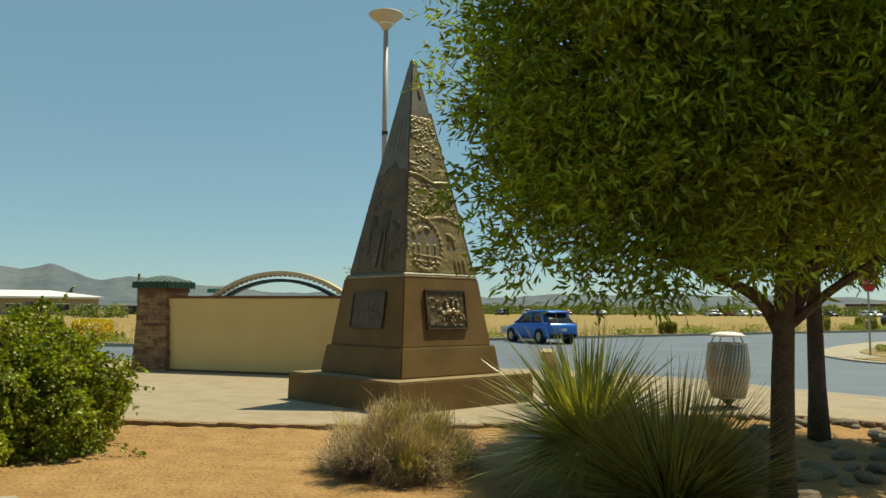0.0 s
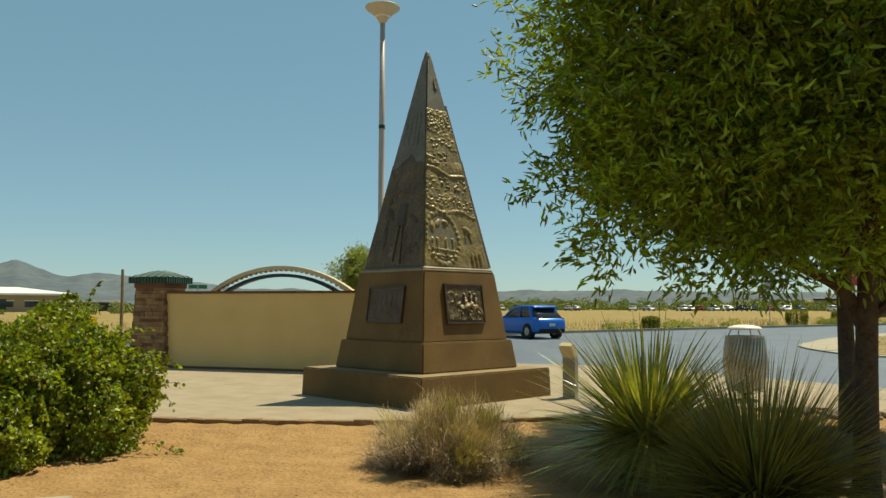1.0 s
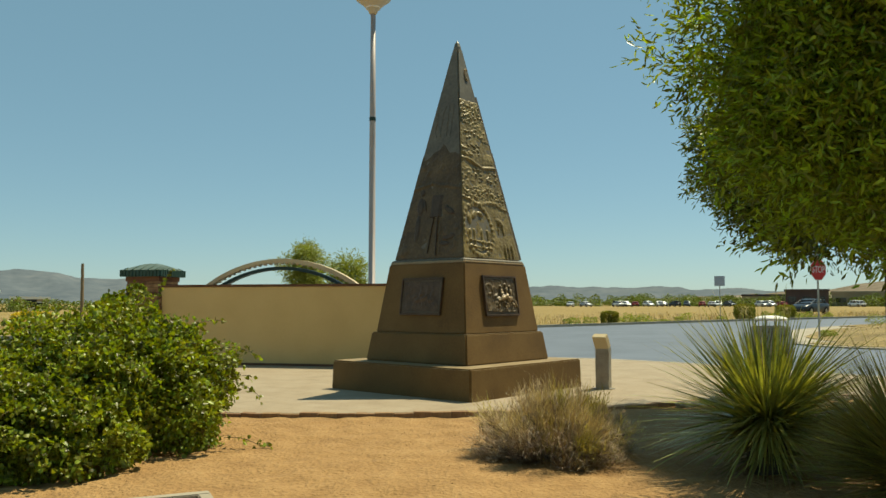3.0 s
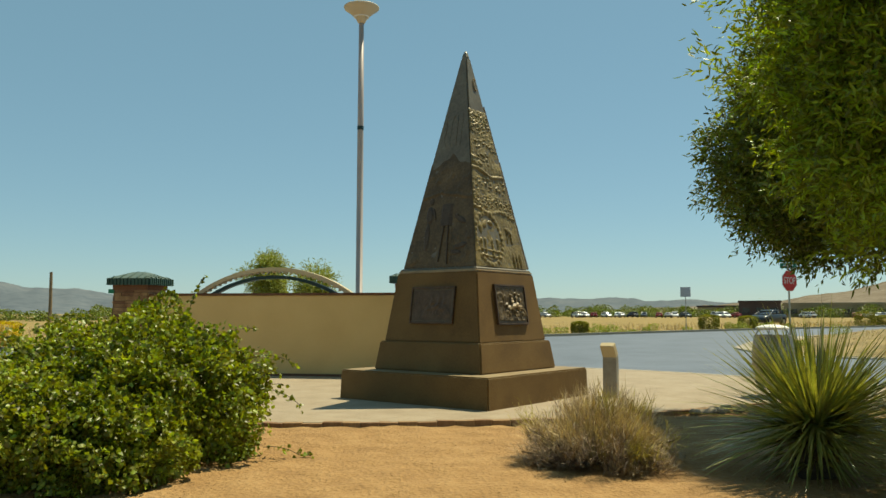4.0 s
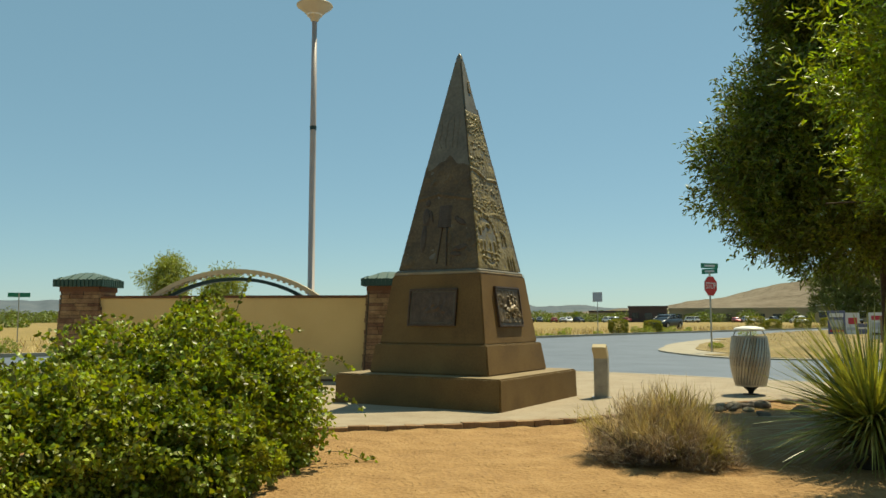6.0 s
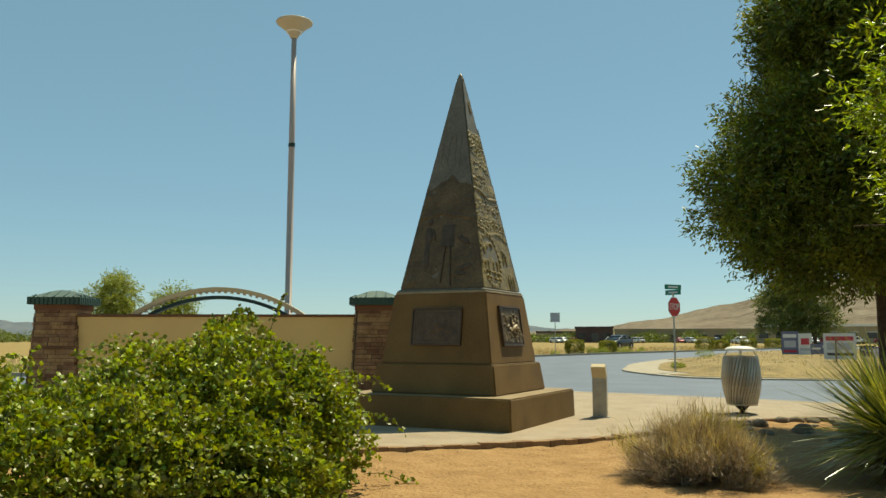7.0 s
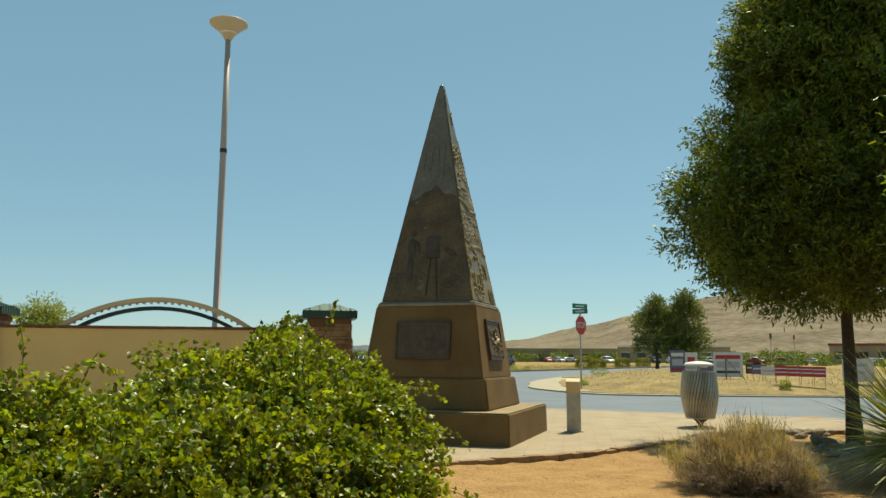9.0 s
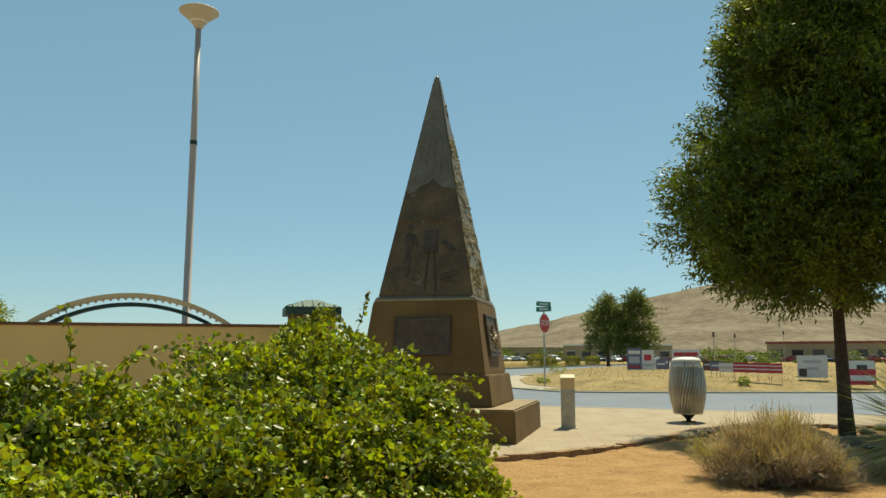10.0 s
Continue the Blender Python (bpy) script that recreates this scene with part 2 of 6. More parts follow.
def lathe(profile, n=24, at=(0, 0, 0), cap=True, bm=None, twist=0.0):
    """A turned shape from (radius, height) pairs."""
    bm = bm or bmesh.new()
    rings = []
    for r, z in profile:
        rings.append([bm.verts.new((at[0] + r * math.cos(2 * math.pi * i / n), at[1] + r * math.sin(2 * math.pi * i / n), at[2] + z)) for i in range(n)])
    for a, b in zip(rings, rings[1:]):
        for i in range(n):
            bm.faces.new((a[i], a[(i + 1) % n], b[(i + 1) % n], b[i]))
    if cap:
        bm.faces.new(rings[0][::-1])
        bm.faces.new(rings[-1])
    return bm


def tube(points, radii, n=8, bm=None):
    """A tapered tube along points."""
    bm = bm or bmesh.new()
    rings = []
    for i, p in enumerate(points):
        p = Vector(p)
        d = (Vector(points[min(i + 1, len(points) - 1)]) - Vector(points[max(i - 1, 0)])).normalized()
        side = d.cross(Vector((0.3, 0.9, 0.1))).normalized()
        up = d.cross(side)
        rings.append([bm.verts.new(p + radii[i] * (math.cos(2 * math.pi * k / n) * side + math.sin(2 * math.pi * k / n) * up)) for k in range(n)])
    for a, b in zip(rings, rings[1:]):
        for k in range(n):
            bm.faces.new((a[k], a[(k + 1) % n], b[(k + 1) % n], b[k]))
    bm.faces.new(rings[0][::-1])
    bm.faces.new(rings[-1])
    return bm


def slab(outline, z0, z1, bm=None):
    """A prism over an outline (counter-clockwise); z1 may be a function of x, y."""
    bm = bm or bmesh.new()
    high = z1 if callable(z1) else (lambda x, y: z1)
    low = z0 if callable(z0) else (lambda x, y: z0)
    top = [bm.verts.new((x, y, high(x, y))) for x, y in outline]
    bot = [bm.verts.new((x, y, low(x, y))) for x, y in outline]
    bm.faces.new(top)
    bm.faces.new(bot[::-1])
    for i in range(len(outline)):
        j = (i + 1) % len(outline)
        bm.faces.new((bot[i], bot[j], top[j], top[i]))
    return bm


def leaves(name, at, out, length, width, mat, rng, droop=0.3, loose=0.6, fold=0.15):
    """Leaf blades, one folded diamond each: at (n, 3), out (n, 3) the ways they grow."""
    n = len(at)
    d = out + rng.normal(0, loose, (n, 3))
    d[:, 2] -= droop
    d /= np.linalg.norm(d, axis=1)[:, None] + 1e-9
    side = np.cross(d, rng.normal(0, 1, (n, 3)))
    side /= np.linalg.norm(side, axis=1)[:, None] + 1e-9
    nor = np.cross(d, side)
    ln, wd = length * rng.uniform(0.65, 1.25, (n, 1)), width * rng.uniform(0.7, 1.2, (n, 1))
    spine = lambda f: at + d * ln * f
    rib = lambda f, w, s: at + d * ln * f + (side * s + nor * fold * 2) * wd * w
    v = np.stack([at, rib(0.28, 0.5, 1), rib(0.66, 0.36, 1), spine(1.0) - nor * ln * 0.08, rib(0.66, 0.36, -1), rib(0.28, 0.5, -1)], 1).reshape(-1, 3)
    me = bpy.data.meshes.new(name)
    me.vertices.add(6 * n)
    me.vertices.foreach_set("co", v.ravel())
    me.loops.add(8 * n)
    base = np.arange(n)[:, None] * 6
    me.loops.foreach_set("vertex_index", (base + np.array([0, 1, 2, 3, 0, 3, 4, 5])).ravel())
    me.polygons.add(2 * n)
    me.polygons.foreach_set("loop_start", np.arange(2 * n) * 4)
    me.materials.append(mat)
    me.update()
    me.validate()
    return me


def strips(name, roots, ways, lengths, width, mat, rng, bend=0.5, seg=4, taper=True):
    """Thin blades that bend over under their weight; each is one strip."""
    n = len(roots)
    w = ways / np.linalg.norm(ways, axis=1)[:, None]
    side = np.cross(w, np.array([0, 0, 1.0]) + rng.normal(0, 0.25, (n, 3)))
    side /= np.linalg.norm(side, axis=1)[:, None] + 1e-9
    rows, p, d = [], roots.copy(), w.copy()
    step = (lengths / seg)[:, None]
    down = np.broadcast_to(np.asarray(bend, float), (n,))[:, None]
    for k in range(seg + 1):
        f = 1 - (k / seg) ** 1.5 if taper else 1.0
        h = side * width * max(f, 0.08) / 2
        rows.append(np.stack([p - h, p + h], 1))
        p = p + d * step
        d = d + np.array([0, 0, -1.0]) * down / seg
        d /= np.linalg.norm(d, axis=1)[:, None]
    v = np.stack(rows, 1).reshape(-1, 3)
    base = (np.arange(n) * 2 * (seg + 1))[:, None, None]
    k = (np.arange(seg) * 2)[None, :, None]
    f = (base + k + np.array([0, 1, 3, 2])).reshape(-1, 4)
    me = bpy.data.meshes.new(name)
    me.vertices.add(len(v))
    me.vertices.foreach_set("co", v.ravel())
    me.loops.add(f.size)
    me.loops.foreach_set("vertex_index", f.ravel())
    me.polygons.add(len(f))
    me.polygons.foreach_set("loop_start", np.arange(len(f)) * 4)
    me.materials.append(mat)
    me.update()
    me.validate()
    return me


# ---- ground ----


def lie(x, y):
    """The height of the street and of the fields beyond it."""
    return -0.14 + (0.42 * (1 - math.exp(-(y - 24) / 20)) if y > 24 else 0.0)


def sheet(name, xs, ys, high, mat):
    vs = [(x, y, high(x, y)) for y in ys for x in xs]
    n = len(xs)
    fs = [(j * n + i, j * n + i + 1, (j + 1) * n + i + 1, (j + 1) * n + i) for j in range(len(ys) - 1) for i in range(n - 1)]
    return mesh_from(name, vs, fs, mat, True)


def smooth_line(pts, n=8):
    """A Catmull-Rom line through points."""
    p = [Vector(a) for a in ([pts[0]] + list(pts) + [pts[-1]])]
    out = []
    for i in range(1, len(p) - 2):
        for k in range(n):
            t = k / n
            out.append(0.5 * (2 * p[i] + (p[i + 1] - p[i - 1]) * t + (2 * p[i - 1] - 5 * p[i] + 4 * p[i + 1] - p[i + 2]) * t * t + (3 * p[i] - p[i - 1] - 3 * p[i + 1] + p[i + 2]) * t ** 3))
    return [tuple(q) for q in out] + [tuple(pts[-1])]


grid_x = [-3000, -1500, -700, -350, -180, -100] + list(range(-60, 101, 8)) + [130, 180, 260, 400, 700, 1500, 3000]
grid_y = [-200, -60, -20, 0, 10, 14] + list(range(18, 100, 4)) + [120, 150, 200, 280, 400, 700, 1500, 3500]
solid("ground", sheet("ground", grid_x, grid_y, lambda x, y: lie(x, y) - 0.03, GRASS), GRASS, "dry golden grass field that reaches the horizon", "ground", kind="structure")

# near kerb, from the far side of the wall round the corner
KERB = smooth_line([(-60, 42), (-25, 28.5), (-9.3, 22.4), (-1, 20.1), (3.0, 18.9), (4.9, 17.2), (6.3, 14.9), (8.3, 11.4), (12.0, 4.0), (16, -6)])
FAR = smooth_line([(-60, 54), (-25, 38), (-12.8, 30.6), (-4, 33), (2.5, 36.3), (10.4, 40.8), (18, 45.2), (30, 51.8), (50, 62), (95, 86)])
road_v, road_f = [], []
rows_n = 10
K = [KERB[min(len(KERB) - 1, round(i * (len(KERB) - 1) / 70))] for i in range(71)]
FR = [FAR[min(len(FAR) - 1, round(i * (len(FAR) - 1) / 70))] for i in range(71)]
for a, b in zip(K, FR):
    for j in range(rows_n + 1):
        x, y = a[0] + (b[0] - a[0]) * j / rows_n, a[1] + (b[1] - a[1]) * j / rows_n
        road_v.append((x, y, lie(x, y)))
for i in range(70):
    for j in range(rows_n):
        q = i * (rows_n + 1) + j
        road_f.append((q, q + rows_n + 1, q + rows_n + 2, q + 1))
solid("road", mesh_from("road", road_v, road_f, ASPHALT, True), ASPHALT, "grey asphalt street that bends round the corner", "road", kind="structure")


def ribbon(line, width, z0, z1, side=1):
    """A kerb stone row along a line, on one side of it."""
    bm = bmesh.new()
    prev = None
    for i, (x, y) in enumerate(line):
        a, b = line[max(i - 1, 0)], line[min(i + 1, len(line) - 1)]
        d = Vector((b[0] - a[0], b[1] - a[1])).normalized()
        nx, ny = -d.y * side * width, d.x * side * width
        ring = [bm.verts.new((x, y, z0(x, y))), bm.verts.new((x, y, z1(x, y))), bm.verts.new((x + nx, y + ny, z1(x + nx, y + ny))), bm.verts.new((x + nx, y + ny, z0(x + nx, y + ny)))]
        if prev:
            for k in range(4):
                bm.faces.new((prev[k], prev[(k + 1) % 4], ring[(k + 1) % 4], ring[k]))
        prev = ring
    return bm


solid("kerb_near", ribbon(KERB, 0.18, lambda x, y: lie(x, y) - 0.1, lambda x, y: max(0.004, lie(x, y) + 0.12), -1), CONCRETE, "pale concrete kerb along the corner pavement", "kerb", kind="structure")
solid("kerb_far", ribbon(FAR, 0.18, lambda x, y: lie(x, y) - 0.1, lambda x, y: lie(x, y) + 0.13, 1), CONCRETE, "pale concrete kerb along the grass field", "kerb", kind="structure")

# pavement and paved plaza, to the kerb
EDGE = smooth_line([(-9.5, 13.5), (-6.5, 11.4), (-4.2, 10.28), (-2.6, 9.92), (-1.4, 9.84), (-0.3, 9.82), (0.7, 9.98), (1.6, 10.25), (2.5, 10.62), (3.6, 10.95), (5.2, 10.6), (6.6, 8.6), (9.4, 3.0), (13.6, -6.0)])
kerb_in = [p for p in KERB if -25 < p[0]]
plaza = EDGE + kerb_in[::-1] + [(-25, 24)]
solid("pavement", slab(plaza, -0.3, 0.0), PAVER, "pale tan stamped paving of the corner plaza", "pavement", kind="structure")


def sand_height(x, y):
    """Trodden sand: soft swells, footprints and clods."""
    z = -0.042 + (0.012 if y < 9 else 0.012 * max(0, 10 - y)) + 0.03 * (noise.fractal((x * 0.5, y * 0.5, 0), 1, 2, 4) - 0.3)
    if -8 < x < 6 and 2 < y < 11.5:
        z += 0.02 * noise.noise((x * 3.2, y * 3.2, 4)) + 0.02 * noise.noise((x * 6.0, y * 6.0, 9))
    return z - (0.3 if (y > 13 and x > -9) or (x > 9 and y > 4) else 0.0)


sand_x = [-40, -25, -18, -14, -11, -9] + [-8 + 0.075 * i for i in range(174)] + [5.4, 6, 7, 8, 9, 10, 12, 16, 20]
sand_y = [-40, -20, -10, -5, -2, 0, 1.5, 2.5, 3.2] + [3.6 + 0.075 * i for i in range(96)] + [11, 11.6, 12.3, 13, 14, 17, 19.5]
solid("sand_bed", sheet("sand_bed", sand_x, sand_y, sand_height, SAND), SAND, "bare orange trodden sand of the planting bed", "ground", kind="structure")
rng = np.random.default_rng(90)
clods = np.stack([rng.uniform(-5.5, 3, 900), rng.uniform(4.5, 9.8, 900)], 1)
cv, cf = [], []
for x, y in clods:
    r = float(rng.uniform(0.003, 0.009))
    z = sand_height(x, y)
    k = len(cv)
    cv += [(x + r * math.cos(a) * q, y + r * math.sin(a) * q, z + h * r) for q, h in ((1, -0.2), (0.6, 0.7)) for a in (0.3, 1.9, 3.2, 4.8)] 
    cf += [(k + i, k + (i + 1) % 4, k + 4 + (i + 1) % 4, k + 4 + i) for i in range(4)] + [(k + 4, k + 5, k + 6, k + 7)]
solid("clods", mesh_from("clods", cv, cf, SAND), SAND, "small clods and pebbles strewn on the sand", "pebbles", kind="stuff")

# island with the stop sign
ISLAND = smooth_line([(15.2, 31.0), (13.4, 28.6), (12.9, 26.0), (13.3, 24.0), (15.5, 21.8), (21, 18.0), (32, 11), (60, -4)]) + smooth_line([(110, 40), (60, 50), (37, 45.5), (26, 40.5), (19.5, 35.6), (16.2, 32.4)])
solid("island_kerb", slab(ISLAND, lambda x, y: lie(x, y) - 0.2, lambda x, y: lie(x, y) + 0.05), CONCRETE, "pale concrete kerb round the grassy corner island", "kerb", kind="structure")


def shrink(outline, d):
    out = []
    n = len(outline)
    for i in range(n):
        a, b = Vector(outline[i - 1]), Vector(outline[(i + 1) % n])
        t = (b - a).normalized()
        out.append((outline[i][0] - t.y * d, outline[i][1] + t.x * d))
    return out


TURF = shrink(ISLAND, 0.35)
TURF = [(x + (1.33 if y > 25.5 and x < 22 else 0), y) for x, y in TURF]


def in_poly(x, y, poly):
    c = False
    n = len(poly)
    for i in range(n):
        (x0, y0), (x1, y1) = poly[i - 1], poly[i]
        if (y0 > y) != (y1 > y) and x < (x1 - x0) * (y - y0) / (y1 - y0) + x0:
            c = not c
    return c


def island(x, y):
    """The height of the ground there: the island swells gently inside its kerb."""
    base = lie(x, y) + 0.04
    if not in_poly(x, y, TURF):
        return base
    best = 9.0
    for (x0, y0), (x1, y1) in zip(TURF, TURF[1:] + TURF[:1]):
        dx, dy = x1 - x0, y1 - y0
        t = max(0.0, min(1.0, ((x - x0) * dx + (y - y0) * dy) / (dx * dx + dy * dy + 1e-9)))
        best = min(best, math.hypot(x - x0 - t * dx, y - y0 - t * dy))
    f = min(1.0, best / 3.2)
    return base + 0.40 * f * f * (3 - 2 * f)


swell = lambda x, y: island(x, y) if in_poly(x, y, TURF) else lie(x, y) - 0.25
solid("island_mound", sheet("island_mound", [13 + 0.8 * i for i in range(48)], [2 + 0.8 * i for i in range(58)], swell, DRYTURF), DRYTURF, "low swell of dry grass on the corner island", "grass", kind="structure")
solid("island_grass", slab(TURF, lambda x, y: lie(x, y) - 0.1, lambda x, y: lie(x, y) + 0.075), DRYTURF, "mown dry grass on the corner island", "grass", kind="structure")

# ---- monument ----
MON = pose(-0.515, 12.57, 0, 0, 0, -3.5)
mon = thing("monument", MON, "tapered bronze pyramid monument on a brown plastered pedestal", "monument")


def frustum(h0, z0, h1, z1, bevel=0.0, top=True):
    """A square block whose corners lie on the axes; h: half diagonals."""
    bm = bmesh.new()
    rings = []
    for h, z in ((h0, z0), (h1, z1)):
        rings.append([bm.verts.new((h * math.cos(a), h * math.sin(a), z)) for a in (0, math.pi / 2, math.pi, 1.5 * math.pi)])
    for i in range(4):
        bm.faces.new((rings[0][i], rings[0][(i + 1) % 4], rings[1][(i + 1) % 4], rings[1][i]))
    bm.faces.new(rings[0][::-1])
    bm.faces.new(rings[1])
    if bevel:
        bmesh.ops.bevel(bm, geom=bm.edges[:], offset=bevel, segments=2, affect="EDGES")
    return bm



def sunlit_tops(ob):
    """Gives a plastered block's flat upper faces a paler colour, sunlight painted in."""
    ob.data.materials.append(PLASTER_SUNLIT)
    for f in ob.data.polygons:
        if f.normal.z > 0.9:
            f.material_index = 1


sunlit_tops(part("plinth", frustum(1.945, -0.05, 1.925, 0.43, 0.02), PEDESTAL, mon, "low brown plastered plinth"))
sunlit_tops(part("lower_block", frustum(1.425, 0.43, 1.335, 0.86, 0.018), PEDESTAL, mon))
part("pedestal", frustum(1.265, 0.86, 1.065, 1.885, 0.014), PEDESTAL, mon, "sloping brown plastered pedestal block")
# the ledge's sunlit gleam is part of its tan colour
part("ledge", frustum(1.062, 1.885, 1.045, 1.925, 0.014), BRONZE_HIGHLIGHT, mon, "thin worn bronze ledge, highlight painted in")
part("upper_ledge", frustum(1.04, 1.925, 1.0, 1.955, 0.008), PATINA, mon)
PYR0, PYR1, ZP0, ZP1 = 0.99, 0.078, 1.945, 5.33
pyr = part("pyramid", frustum(PYR0, ZP0, PYR1, ZP1, 0.02), PATINA, mon, "weather-worn bronze pyramid with cast relief")
part("tip", lathe([(0.066, 5.28), (0.058, 5.35), (0.036, 5.415), (0.006, 5.455)], 12), PATINA, pyr)


def face_frame(k, h0, z0, h1, z1):
    """Middle of the foot, sideways, upward and outward of side k of a frustum."""
    a0, a1 = k * math.pi / 2, (k + 1) * math.pi / 2
    c0 = [Vector((h0 * math.cos(a), h0 * math.sin(a), z0)) for a in (a0, a1)]
    c1 = [Vector((h1 * math.cos(a), h1 * math.sin(a), z1)) for a in (a0, a1)]
    foot, head = (c0[0] + c0[1]) / 2, (c1[0] + c1[1]) / 2
    u, v = (c0[1] - c0[0]).normalized(), (head - foot).normalized()
    return foot, u, v, u.cross(v).normalized(), (head - foot).length, (c0[1] - c0[0]).length / 2, (c1[1] - c1[0]).length / 2


def on_face(fr, s, h, out=0.0):
    return fr[0] + fr[1] * s + fr[2] * h + fr[3] * out


def lump_strip(bm, fr, pts, wide, thick):
    """A raised cast line along (s, h) points of a face."""
    for a, b in zip(pts, pts[1:]):
        A, B = Vector(a), Vector(b)
        d = (B - A).normalized()
        q = Vector((-d.y, d.x)) * wide / 2
        lo = [on_face(fr, *(A - q), -0.01), on_face(fr, *(A + q), -0.01), on_face(fr, *(B + q), -0.01), on_face(fr, *(B - q), -0.01)]
        hi = [on_face(fr, *(A - q * 0.5), thick), on_face(fr, *(A + q * 0.5), thick), on_face(fr, *(B + q * 0.5), thick), on_face(fr, *(B - q * 0.5), thick)]
        vs = [bm.verts.new(p) for p in lo + hi]
        bm.faces.new(vs[4:])
        for i in range(4):
            bm.faces.new((vs[i], vs[(i + 1) % 4], vs[4 + (i + 1) % 4], vs[4 + i]))


def lump(bm, fr, s, h, rs, rh, thick, turn=0.0, n=7):
    """A raised cast boss."""
    ring, mid = [], []
    for i in range(n):
        a = 2 * math.pi * i / n
        x, y = rs * math.cos(a), rh * math.sin(a)
        x, y = x * math.cos(turn) - y * math.sin(turn), x * math.sin(turn) + y * math.cos(turn)
        ring.append(bm.verts.new(on_face(fr, s + x, h + y, -0.008)))
        mid.append(bm.verts.new(on_face(fr, s + 0.55 * x, h + 0.55 * y, thick)))
    bm.faces.new(mid)
    for i in range(n):
        bm.faces.new((ring[i], ring[(i + 1) % n], mid[(i + 1) % n], mid[i]))


def blob(S, Hh, s0, h0, rs, rh, turn=0.0, power=2.0):
    """A soft raised oval: 1 in its middle, 0 outside."""
    c, n = math.cos(turn), math.sin(turn)
    x, y = (S - s0) * c + (Hh - h0) * n, -(S - s0) * n + (Hh - h0) * c
    return np.clip(1 - (np.abs(x / rs) ** power + np.abs(y / rh) ** power), 0, 1) ** 0.5


def stroke(S, Hh, a, b, wide):
    """A soft raised line between two places of a face."""
    ax, ay, bx, by = *a, *b
    dx, dy = bx - ax, by - ay
    t = np.clip(((S - ax) * dx + (Hh - ay) * dy) / (dx * dx + dy * dy), 0, 1)
    return np.clip(1 - np.hypot(S - ax - t * dx, Hh - ay - t * dy) / wide, 0, 1) ** 0.6


def grain(S, Hh, scale, seed, stretch=1.0):
    return np.array([[noise.noise((x * scale, y * scale * stretch, seed)) for x, y in zip(r, q)] for r, q in zip(S, Hh)])


def sculpted(k, nx, ny, high, sculpt, mat, thick=0.004, skyline=None):
    """A cast plate over a side of the pyramid, modelled in low relief by sculpt(S, H, half)."""
    fr = face_frame(k, PYR0, ZP0, PYR1, ZP1)
    H, w0, w1 = fr[4], fr[5], fr[6]
    A, F = np.meshgrid(np.linspace(-1, 1, nx), np.linspace(0, 1, ny))
    top = skyline(A) if skyline else high + 0 * A
    Hh = 0.02 + F * (top - 0.02)
    half = w0 + (w1 - w0) * Hh / H
    S = A * half * 0.985
    out = thick + sculpt(S, Hh, half)
    rim = np.clip((1 - np.abs(A)) * half / 0.02, 0, 1) * np.clip((1 - F) * (top - 0.02) / 0.03 + 0.15, 0, 1)
    out = -0.004 + (out + 0.004) * rim
    P = np.array(fr[0]) + S[..., None] * np.array(fr[1]) + Hh[..., None] * np.array(fr[2]) + out[..., None] * np.array(fr[3])
    idx = np.arange(nx * ny).reshape(ny, nx)
    faces = np.stack([idx[:-1, :-1], idx[:-1, 1:], idx[1:, 1:], idx[1:, :-1]], -1).reshape(-1, 4)
    return mesh_from("relief_panel", P.reshape(-1, 3), faces.tolist(), mat, True)


